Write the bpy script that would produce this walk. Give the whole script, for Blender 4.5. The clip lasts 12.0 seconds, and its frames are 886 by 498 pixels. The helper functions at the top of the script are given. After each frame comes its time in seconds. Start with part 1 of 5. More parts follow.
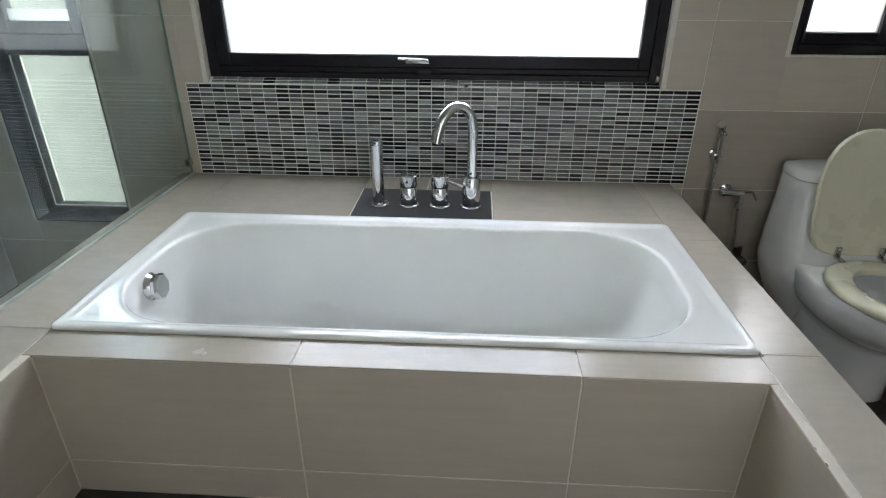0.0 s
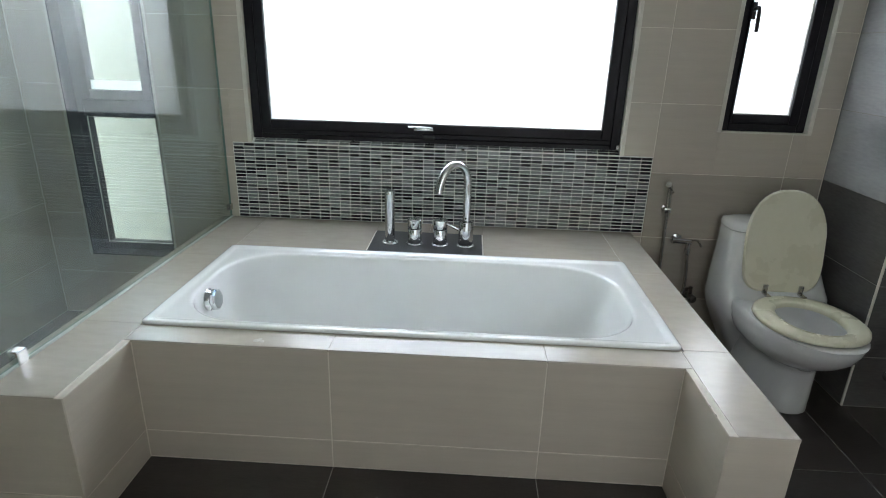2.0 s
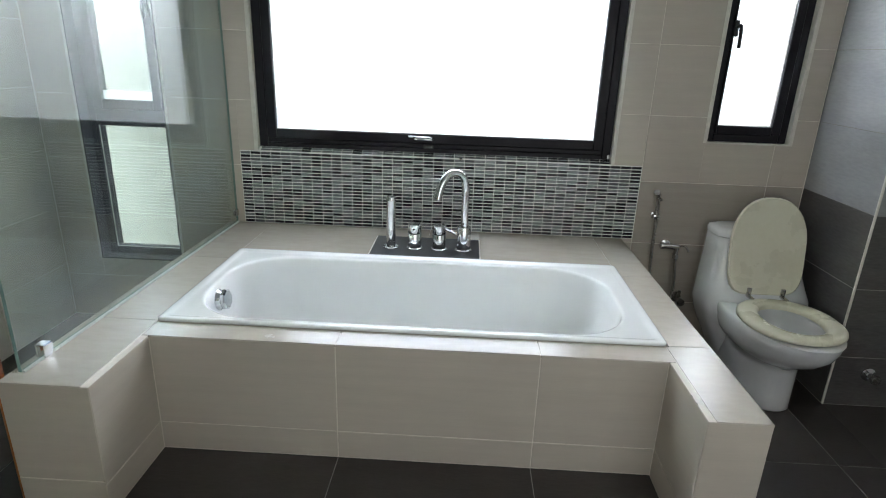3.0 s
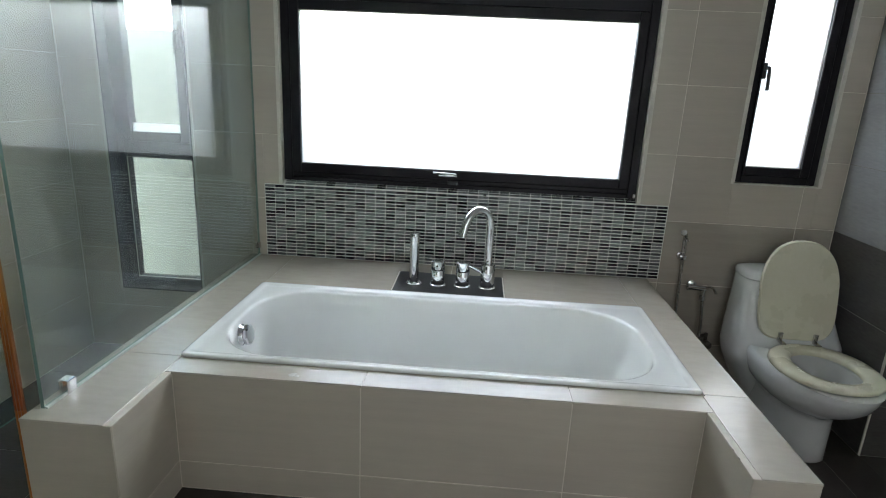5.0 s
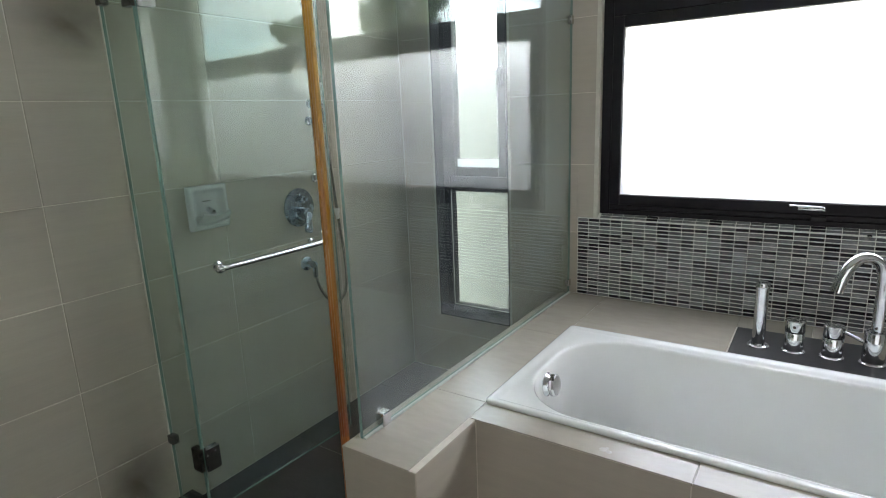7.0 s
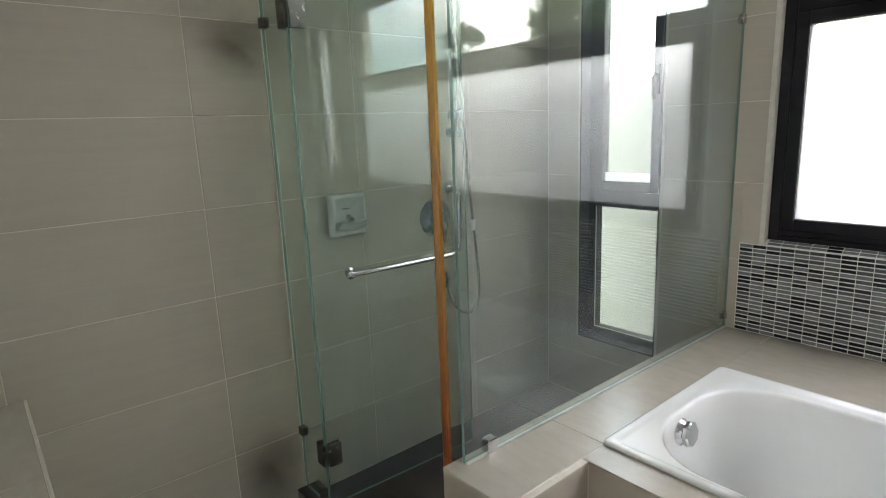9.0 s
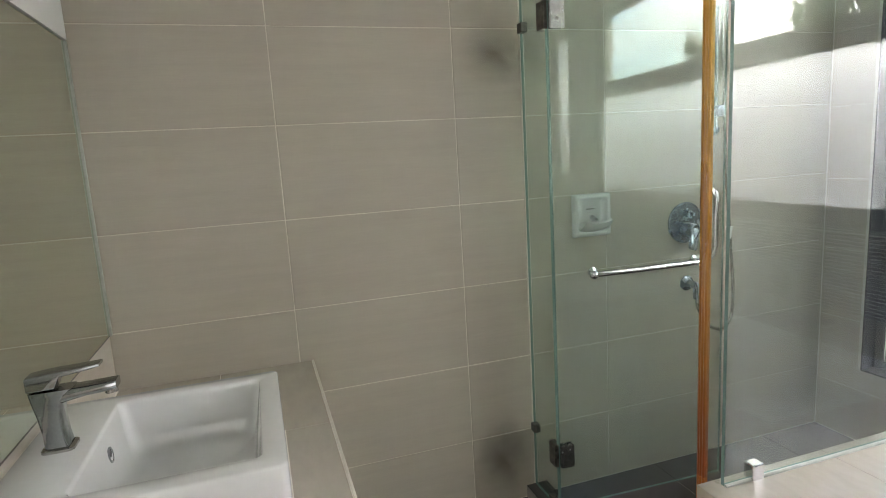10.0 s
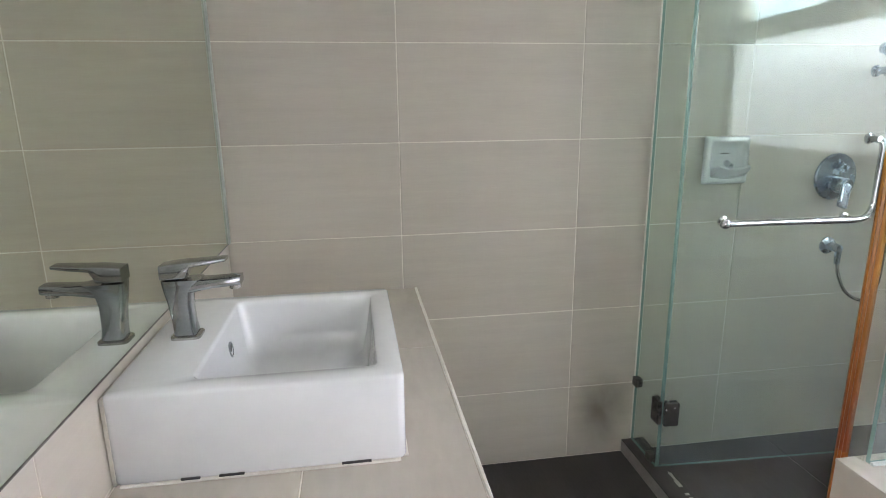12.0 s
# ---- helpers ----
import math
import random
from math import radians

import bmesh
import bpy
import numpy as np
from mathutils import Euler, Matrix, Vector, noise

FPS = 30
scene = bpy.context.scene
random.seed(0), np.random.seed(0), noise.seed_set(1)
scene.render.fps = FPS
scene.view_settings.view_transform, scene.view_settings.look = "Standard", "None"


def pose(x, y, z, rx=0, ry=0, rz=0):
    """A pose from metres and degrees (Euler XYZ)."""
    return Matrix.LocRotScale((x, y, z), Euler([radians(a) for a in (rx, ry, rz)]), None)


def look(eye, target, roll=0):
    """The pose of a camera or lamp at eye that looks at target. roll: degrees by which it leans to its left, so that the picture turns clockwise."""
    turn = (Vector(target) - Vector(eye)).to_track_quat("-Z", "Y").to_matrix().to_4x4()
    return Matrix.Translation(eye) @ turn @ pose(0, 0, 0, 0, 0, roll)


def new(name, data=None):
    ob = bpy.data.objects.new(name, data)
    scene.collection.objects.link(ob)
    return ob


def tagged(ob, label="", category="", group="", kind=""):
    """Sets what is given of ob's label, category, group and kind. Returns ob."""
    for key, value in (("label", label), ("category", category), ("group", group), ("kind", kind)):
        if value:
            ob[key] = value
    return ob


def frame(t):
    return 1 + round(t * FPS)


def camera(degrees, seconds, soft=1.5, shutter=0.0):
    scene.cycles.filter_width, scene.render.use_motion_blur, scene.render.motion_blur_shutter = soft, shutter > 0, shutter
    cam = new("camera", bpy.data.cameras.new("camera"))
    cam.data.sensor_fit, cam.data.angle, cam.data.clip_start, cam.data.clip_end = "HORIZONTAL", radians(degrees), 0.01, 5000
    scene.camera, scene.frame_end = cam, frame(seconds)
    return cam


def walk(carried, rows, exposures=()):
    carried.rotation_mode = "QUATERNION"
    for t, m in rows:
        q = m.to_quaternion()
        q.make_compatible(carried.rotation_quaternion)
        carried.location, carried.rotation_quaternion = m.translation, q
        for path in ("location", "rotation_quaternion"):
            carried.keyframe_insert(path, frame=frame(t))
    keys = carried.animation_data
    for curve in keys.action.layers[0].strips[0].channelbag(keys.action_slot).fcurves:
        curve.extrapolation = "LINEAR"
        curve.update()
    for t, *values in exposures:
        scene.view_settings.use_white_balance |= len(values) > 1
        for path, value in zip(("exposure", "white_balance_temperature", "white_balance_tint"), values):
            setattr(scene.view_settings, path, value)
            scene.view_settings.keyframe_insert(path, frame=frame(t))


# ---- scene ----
cam = camera(75.7, 12.0, soft=1.0)
PATH = [
    (0, (2.12, -2.216, 1.334), (2.023, -0.422, 0.456), 0.3),
    (0.5, (2.061, -2.342, 1.359), (1.95, -0.512, 0.561), 0.4),
    (1, (1.998, -2.469, 1.369), (1.884, -0.619, 0.62), 0.6),
    (1.5, (2.029, -2.553, 1.394), (1.94, -0.688, 0.677), 1.3),
    (2, (2.118, -2.662, 1.403), (2.039, -0.782, 0.725), 1.7),
    (2.5, (2.178, -2.747, 1.399), (2.099, -0.861, 0.737), 1.7),
    (3, (2.109, -2.776, 1.414), (2.044, -0.883, 0.77), 2.0),
    (5, (2.047, -2.745, 1.431), (1.94, -0.823, 0.888), 2.7),
    (5.5, (1.999, -2.722, 1.435), (1.685, -0.818, 0.91), 1.6),
    (6, (1.966, -2.718, 1.446), (1.314, -0.892, 0.956), -0.2),
    (6.5, (1.945, -2.65, 1.432), (0.988, -0.958, 0.964), -1.9),
    (6.7, (1.919, -2.593, 1.421), (0.892, -0.941, 0.959), -2.2),
    (8.5, (1.999, -2.318, 1.439), (0.715, -0.851, 0.994), -1.5),
    (9, (1.962, -2.378, 1.437), (0.458, -1.126, 1.024), -2.3),
    (9.5, (1.945, -2.448, 1.428), (0.235, -1.484, 1.045), -3.1),
    (10, (1.932, -2.463, 1.381), (0.051, -1.862, 1.059), -3.4),
    (10.5, (1.903, -2.478, 1.384), (-0.048, -2.177, 1.061), -2.8),
    (11, (1.902, -2.492, 1.317), (-0.056, -2.266, 0.976), -1.6),
    (11.5, (1.87, -2.538, 1.255), (-0.074, -2.319, 0.842), -1.1),
    (12, (1.855, -2.524, 1.305), (-0.066, -2.233, 0.83), -0.7),
]
walk(cam, [(t, look(eye, target, roll)) for t, eye, target, roll in PATH],
     exposures=[(0.0, 3.34, 6500, 8), (0.5, 3.34, 6500, 8), (1.0, 3.17, 6450, 5), (1.5, 3.25, 6400, 4), (2.0, 3.4, 6350, 5), (3.0, 3.58, 6350, 6), (5.0, 3.2, 6350, 5), (6.5, 3.28, 6550, 8), (8.5, 3.29, 6850, 12), (9.0, 3.42, 6950, 12), (9.5, 3.7, 7150, 14), (10.0, 3.92, 7100, 14), (10.5, 4.28, 6850, 17), (12.0, 4.35, 6500, 18)])
DOOR_WATTS = 1.1

# ---- world, sun, doorway lamp, exposure is set with the walk above ----
SUN_EL, SUN_ROT = radians(55), radians(265)
world = bpy.data.worlds.new("sky")
scene.world = world
world.use_nodes = True
wn, wl = world.node_tree.nodes, world.node_tree.links
wn.clear()
w_out = wn.new("ShaderNodeOutputWorld")
w_bg = wn.new("ShaderNodeBackground")
w_sky = wn.new("ShaderNodeTexSky")
w_sky.sky_type = "NISHITA"
w_sky.sun_disc = False
w_sky.sun_elevation, w_sky.sun_rotation = SUN_EL, SUN_ROT
w_noise = wn.new("ShaderNodeTexNoise")
w_noise.inputs["Scale"].default_value = 3.2
w_noise.inputs["Detail"].default_value = 8.0
w_map = wn.new("ShaderNodeMapping")
w_map.inputs["Scale"].default_value = (1, 1, 2.2)
w_co = wn.new("ShaderNodeTexCoord")
w_ramp = wn.new("ShaderNodeValToRGB")
w_ramp.color_ramp.elements[0].position, w_ramp.color_ramp.elements[1].position = 0.34, 0.58
w_mix = wn.new("ShaderNodeMixRGB")
w_mix.inputs[2].default_value = (11.0, 11.2, 11.6, 1)
wl.new(w_co.outputs["Generated"], w_map.inputs["Vector"])
wl.new(w_map.outputs[0], w_noise.inputs["Vector"])
wl.new(w_noise.outputs["Fac"], w_ramp.inputs[0])
wl.new(w_ramp.outputs[0], w_mix.inputs[0])
wl.new(w_sky.outputs[0], w_mix.inputs[1])
w_sep = wn.new("ShaderNodeSeparateXYZ")
w_gr = wn.new("ShaderNodeMapRange")            # overcast sky: brighter towards the zenith
w_gr.inputs["From Min"].default_value, w_gr.inputs["From Max"].default_value = 0.0, 0.9
w_gr.inputs["To Min"].default_value, w_gr.inputs["To Max"].default_value = 1.2, 2.0
w_mul = wn.new("ShaderNodeVectorMath")
w_mul.operation = "SCALE"
wl.new(w_co.outputs["Generated"], w_sep.inputs[0])
wl.new(w_sep.outputs["Z"], w_gr.inputs["Value"])
wl.new(w_mix.outputs[0], w_mul.inputs[0])
wl.new(w_gr.outputs[0], w_mul.inputs["Scale"])
wl.new(w_mul.outputs[0], w_bg.inputs[0])
w_bg.inputs["Strength"].default_value = 0.14
wl.new(w_bg.outputs[0], w_out.inputs[0])

sun = new("sun", bpy.data.lights.new("sun", "SUN"))
sun.data.energy, sun.data.angle, sun.data.color = 0.5, radians(12), (1.0, 0.96, 0.9)
sun.matrix_world = look((0, 0, 0), (-math.sin(SUN_ROT) * math.cos(SUN_EL), -math.cos(SUN_ROT) * math.cos(SUN_EL), -math.sin(SUN_EL)))


def opening_light(name, x0, x1, z0, z1, y, watts):
    lamp = new(name, bpy.data.lights.new(name, "AREA"))
    lamp.data.shape, lamp.data.size, lamp.data.size_y = "RECTANGLE", x1 - x0, z1 - z0
    lamp.data.energy, lamp.data.color = watts, (0.97, 0.985, 1.0)
    lamp.matrix_world = look(((x0 + x1) / 2, y, (z0 + z1) / 2), ((x0 + x1) / 2, y + 1, (z0 + z1) / 2))


# added unseen lamp across the opening, in place of the adjoining room's daylight
opening_light("doorway_light", 1.80, 3.50, 0.45, 2.04, -2.95, DOOR_WATTS)

# ---- materials ----


def mat_new(name):
    m = bpy.data.materials.new(name)
    m.use_nodes = True
    return m, m.node_tree.nodes, m.node_tree.links, m.node_tree.nodes["Principled BSDF"]


def surface(name, c1, c2, rough=0.4, metal=0.0, scale=(6, 6, 6), fine=60.0, bump=0.15, per_piece=0.0, rough_var=0.1, fine_mix=0.35, coat=0.0, island=False, bump_dist=0.004):
    """Two-scale procedural surface: broad mottling, fine grain, relief and uneven gloss."""
    m, n, l, b = mat_new(name)
    co = n.new("ShaderNodeTexCoord")
    info = n.new("ShaderNodeObjectInfo")
    add = n.new("ShaderNodeVectorMath")
    add.operation = "ADD"
    mul = n.new("ShaderNodeMath")
    mul.operation = "MULTIPLY"
    mul.inputs[1].default_value = 37.0
    l.new(info.outputs["Random"], mul.inputs[0])
    l.new(co.outputs["Object"], add.inputs[0])
    l.new(mul.outputs[0], add.inputs[1])
    mp = n.new("ShaderNodeMapping")
    mp.inputs["Scale"].default_value = scale
    l.new(add.outputs[0], mp.inputs["Vector"])
    n1 = n.new("ShaderNodeTexNoise")
    n1.inputs["Scale"].default_value, n1.inputs["Detail"].default_value = 1.0, 6.0
    l.new(mp.outputs[0], n1.inputs["Vector"])
    n2 = n.new("ShaderNodeTexNoise")
    n2.inputs["Scale"].default_value, n2.inputs["Detail"].default_value = fine / 6.0, 4.0
    l.new(mp.outputs[0], n2.inputs["Vector"])
    mixf = n.new("ShaderNodeMixRGB")
    mixf.inputs[0].default_value = fine_mix
    l.new(n1.outputs["Fac"], mixf.inputs[1])
    l.new(n2.outputs["Fac"], mixf.inputs[2])
    ramp = n.new("ShaderNodeValToRGB")
    ramp.color_ramp.elements[0].position, ramp.color_ramp.elements[1].position = 0.32, 0.68
    ramp.color_ramp.elements[0].color, ramp.color_ramp.elements[1].color = (*c1, 1), (*c2, 1)
    l.new(mixf.outputs[0], ramp.inputs[0])
    out = ramp.outputs[0]
    if per_piece:
        hsv = n.new("ShaderNodeHueSaturation")
        mr = n.new("ShaderNodeMapRange")
        mr.inputs["To Min"].default_value, mr.inputs["To Max"].default_value = 1 - per_piece, 1 + per_piece
        if island:
            geo = n.new("ShaderNodeNewGeometry")
            l.new(geo.outputs["Random Per Island"], mr.inputs["Value"])
        else:
            l.new(info.outputs["Random"], mr.inputs["Value"])
        l.new(mr.outputs[0], hsv.inputs["Value"])
        l.new(out, hsv.inputs["Color"])
        out = hsv.outputs[0]
    l.new(out, b.inputs["Base Color"])
    rr = n.new("ShaderNodeMapRange")
    rr.inputs["To Min"].default_value, rr.inputs["To Max"].default_value = max(0.02, rough - rough_var), rough + rough_var
    l.new(n1.outputs["Fac"], rr.inputs["Value"])
    l.new(rr.outputs[0], b.inputs["Roughness"])
    b.inputs["Metallic"].default_value = metal
    b.inputs["Coat Weight"].default_value = coat
    if bump:
        bp = n.new("ShaderNodeBump")
        bp.inputs["Strength"].default_value, bp.inputs["Distance"].default_value = bump, bump_dist
        l.new(mixf.outputs[0], bp.inputs["Height"])
        l.new(bp.outputs[0], b.inputs["Normal"])
    return m


TILE = surface("beige_porcelain", (0.472, 0.424, 0.357), (0.516, 0.464, 0.393), 0.36, scale=(3, 40, 10), fine=40, bump=0.12, per_piece=0.03, bump_dist=0.002)
TILE_TOP = surface("beige_porcelain_relief", (0.462, 0.420, 0.360), (0.505, 0.458, 0.394), 0.25, scale=(9, 22, 10), fine=12, bump=0.35, per_piece=0.03, rough_var=0.04, bump_dist=0.0014)
DARK = surface("charcoal_porcelain", (0.034, 0.028, 0.025), (0.054, 0.046, 0.042), 0.42, scale=(4, 14, 10), fine=60, bump=0.3, per_piece=0.08, bump_dist=0.003)
SLATE = surface("slate_porcelain", (0.052, 0.048, 0.046), (0.105, 0.098, 0.094), 0.40, scale=(2.5, 11, 3), fine=70, bump=0.35, per_piece=0.08, fine_mix=0.45, bump_dist=0.003)
SLATE_PALE = surface("pale_slate_porcelain", (0.25, 0.252, 0.26), (0.325, 0.325, 0.33), 0.36, scale=(2.5, 11, 3), fine=70, bump=0.3, per_piece=0.05, fine_mix=0.45, bump_dist=0.003)
TILE_TAUPE = surface("taupe_porcelain", (0.365, 0.326, 0.276), (0.41, 0.366, 0.312), 0.36, scale=(3, 40, 10), fine=40, bump=0.12, per_piece=0.03, bump_dist=0.002)
GROUT = surface("pale_grout", (0.66, 0.61, 0.53), (0.78, 0.73, 0.65), 0.85, scale=(9, 9, 9), bump=0.3)
GROUT_DARK = surface("grey_grout", (0.22, 0.21, 0.2), (0.34, 0.32, 0.3), 0.85, scale=(9, 9, 9), bump=0.3)
GROUT_MOSAIC = surface("mosaic_grout", (0.74, 0.75, 0.71), (0.84, 0.85, 0.81), 0.8, scale=(20, 20, 20), bump=0.3)
ENAMEL = surface("white_enamel", (0.86, 0.87, 0.86), (0.88, 0.89, 0.88), 0.12, scale=(2, 2, 2), bump=0, rough_var=0.04, coat=0.4)
CERAMIC = surface("white_ceramic", (0.67, 0.68, 0.675), (0.715, 0.72, 0.715), 0.10, scale=(4, 4, 4), bump=0.02, rough_var=0.04, coat=0.4)
CREAM = surface("cream_plastic", (0.69, 0.66, 0.50), (0.75, 0.72, 0.58), 0.28, scale=(5, 5, 5), bump=0.03, rough_var=0.08)
CHROME = surface("chrome", (0.60, 0.61, 0.62), (0.68, 0.69, 0.70), 0.07, metal=1.0, scale=(30, 30, 30), bump=0, rough_var=0.03)
# darker copy of chrome; the dark room the tap reflects is in its colour
DARK_CHROME = surface("dark_chrome", (0.36, 0.38, 0.40), (0.48, 0.50, 0.52), 0.06, metal=1.0, scale=(25, 25, 25), bump=0.03, rough_var=0.06)
STEEL = surface("worn_steel", (0.46, 0.45, 0.43), (0.64, 0.63, 0.61), 0.24, metal=1.0, scale=(60, 60, 60), bump=0.05, rough_var=0.1)
DARK_METAL = surface("tarnished_metal", (0.07, 0.065, 0.06), (0.22, 0.2, 0.18), 0.35, metal=1.0, scale=(60, 60, 60), bump=0.05)
FRAME = surface("dark_brown_aluminium", (0.007, 0.006, 0.009), (0.013, 0.011, 0.015), 0.45, scale=(8, 8, 8), fine=60, bump=0.01)
FRAME.node_tree.nodes["Principled BSDF"].inputs["Specular IOR Level"].default_value = 0.3
STONE = surface("black_granite", (0.015, 0.015, 0.017), (0.05, 0.05, 0.053), 0.4, scale=(50, 50, 50), fine=60, bump=0.08)
RUBBER = surface("black_rubber", (0.015, 0.015, 0.015), (0.03, 0.03, 0.03), 0.55, scale=(20, 20, 20))
SILICONE = surface("grey_silicone", (0.36, 0.39, 0.35), (0.46, 0.48, 0.44), 0.4, scale=(30, 30, 30), bump=0.05)
PAINT = surface("white_paint", (0.72, 0.71, 0.69), (0.76, 0.75, 0.73), 0.6, scale=(3, 3, 3), fine=300, bump=0.1)
CAULK = surface("pale_caulk", (0.6, 0.57, 0.5), (0.72, 0.69, 0.62), 0.6, scale=(30, 30, 30), bump=0.2)
LIME = surface("limescale", (0.4, 0.38, 0.35), (0.62, 0.6, 0.56), 0.8, scale=(60, 60, 60), bump=0.4)
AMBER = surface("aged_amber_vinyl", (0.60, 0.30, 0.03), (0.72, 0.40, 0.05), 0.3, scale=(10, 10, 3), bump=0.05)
AMBER_DARK = surface("dark_amber_vinyl", (0.30, 0.08, 0.015), (0.46, 0.15, 0.025), 0.35, scale=(10, 10, 3), bump=0.05)
a_n, a_l = AMBER.node_tree.nodes, AMBER.node_tree.links      # the vinyl's colour turns redder and darker towards the bottom
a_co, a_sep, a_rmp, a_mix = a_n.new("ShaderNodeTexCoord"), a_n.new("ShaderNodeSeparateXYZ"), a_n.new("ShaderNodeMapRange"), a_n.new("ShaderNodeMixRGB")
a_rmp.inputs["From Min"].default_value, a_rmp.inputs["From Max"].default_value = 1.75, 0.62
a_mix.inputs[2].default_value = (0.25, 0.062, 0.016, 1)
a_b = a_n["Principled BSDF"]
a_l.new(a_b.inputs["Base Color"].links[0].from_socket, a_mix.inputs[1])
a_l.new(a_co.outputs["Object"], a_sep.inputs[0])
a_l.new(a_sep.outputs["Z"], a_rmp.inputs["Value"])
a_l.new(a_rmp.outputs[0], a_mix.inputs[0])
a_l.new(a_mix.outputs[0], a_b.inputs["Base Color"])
CONCRETE = surface("cast_concrete", (0.128, 0.127, 0.116), (0.160, 0.158, 0.146), 0.85, scale=(1.3, 1.3, 1.3), fine=60, bump=0.04)
HOLE = surface("tie_hole", (0.05, 0.05, 0.045), (0.08, 0.08, 0.07), 0.9)
ROOF = surface("roof_metal", (0.09, 0.085, 0.08), (0.14, 0.13, 0.12), 0.6, scale=(2, 2, 2))
RENDER_WALL = surface("house_render", (0.5, 0.48, 0.44), (0.58, 0.56, 0.52), 0.8, scale=(2, 2, 2))
BARK = surface("bark", (0.08, 0.06, 0.045), (0.15, 0.115, 0.09), 0.9, scale=(8, 8, 2), bump=0.6)
LEAF = surface("leaves", (0.035, 0.07, 0.02), (0.08, 0.13, 0.04), 0.55, scale=(3, 3, 3), per_piece=0.35, island=True, bump=0)
GRASS = surface("ground_gravel", (0.2, 0.19, 0.16), (0.3, 0.28, 0.24), 0.9, scale=(3, 3, 3), bump=0.4)
BLUE_CHROME = surface("satin_chrome", (0.32, 0.37, 0.43), (0.42, 0.47, 0.53), 0.26, metal=1.0, scale=(30, 30, 30), bump=0.02)
CHIPS = [
    surface("chip_black", (0.012, 0.012, 0.014), (0.026, 0.026, 0.030), 0.1, scale=(40, 40, 40), per_piece=0.3, bump=0.05),
    surface("chip_charcoal", (0.085, 0.089, 0.094), (0.13, 0.136, 0.142), 0.2, scale=(60, 60, 60), per_piece=0.3, bump=0.1),
    surface("chip_grey", (0.19, 0.198, 0.206), (0.28, 0.288, 0.298), 0.25, scale=(60, 60, 60), per_piece=0.25, bump=0.15),
]


def glass(name, colour, rough=0.0):
    m, n, l, b = mat_new(name)
    n.remove(b)
    g = n.new("ShaderNodeBsdfGlass")
    g.inputs["Color"].default_value, g.inputs["Roughness"].default_value, g.inputs["IOR"].default_value = (*colour, 1), rough, 1.5
    l.new(g.outputs[0], n["Material Output"].inputs["Surface"])
    return m


def sheet_glass(name, colour, haze=0.0):
    """One face of a clear sheet: tinted see-through with a mirror gloss that grows at grazing angles, dried water streaks and thin soap haze."""
    m, n, l, b = mat_new(name)
    n.remove(b)
    clear, gloss, mix, facing = n.new("ShaderNodeBsdfTransparent"), n.new("ShaderNodeBsdfGlossy"), n.new("ShaderNodeMixShader"), n.new("ShaderNodeLayerWeight")
    clear.inputs["Color"].default_value = (*colour, 1)
    gloss.inputs["Roughness"].default_value = 0.0
    facing.inputs["Blend"].default_value = 0.5
    power, rise = n.new("ShaderNodeMath"), n.new("ShaderNodeMath")
    power.operation, rise.operation = "POWER", "MULTIPLY_ADD"
    power.inputs[1].default_value, rise.inputs[1].default_value, rise.inputs[2].default_value = 5.0, 0.947, 0.053
    l.new(facing.outputs["Facing"], power.inputs[0])
    l.new(power.outputs[0], rise.inputs[0])
    l.new(rise.outputs[0], mix.inputs[0])
    l.new(clear.outputs[0], mix.inputs[1])
    l.new(gloss.outputs[0], mix.inputs[2])
    out = mix.outputs[0]
    if haze:
        co, mp = n.new("ShaderNodeTexCoord"), n.new("ShaderNodeMapping")
        mp.inputs["Scale"].default_value = (22, 22, 1.1)
        nz, nf, nd = (n.new("ShaderNodeTexNoise") for _ in range(3))
        nz.inputs["Scale"].default_value, nz.inputs["Detail"].default_value = 1.0, 5.0
        nf.inputs["Scale"].default_value, nf.inputs["Detail"].default_value = 2.2, 3.0
        nd.inputs["Scale"].default_value, nd.inputs["Detail"].default_value = 140.0, 2.0
        l.new(co.outputs["Object"], mp.inputs["Vector"])
        l.new(mp.outputs[0], nz.inputs["Vector"])
        l.new(co.outputs["Object"], nf.inputs["Vector"])
        l.new(co.outputs["Object"], nd.inputs["Vector"])
        m1, m2 = n.new("ShaderNodeMath"), n.new("ShaderNodeMath")
        m1.operation = m2.operation = "MULTIPLY"
        l.new(nz.outputs["Fac"], m1.inputs[0])
        l.new(nf.outputs["Fac"], m1.inputs[1])
        l.new(m1.outputs[0], m2.inputs[0])
        l.new(nd.outputs["Fac"], m2.inputs[1])
        mr = n.new("ShaderNodeMapRange")
        mr.inputs["From Min"].default_value, mr.inputs["From Max"].default_value = 0.06, 0.24
        mr.inputs["To Min"].default_value, mr.inputs["To Max"].default_value = haze * 0.15, haze
        l.new(m2.outputs[0], mr.inputs["Value"])
        film, over = n.new("ShaderNodeBsdfDiffuse"), n.new("ShaderNodeMixShader")
        film.inputs["Color"].default_value = (0.70, 0.79, 0.85, 1)
        l.new(mr.outputs[0], over.inputs[0])
        l.new(out, over.inputs[1])
        l.new(film.outputs[0], over.inputs[2])
        out = over.outputs[0]
    l.new(out, n["Material Output"].inputs["Surface"])
    return m


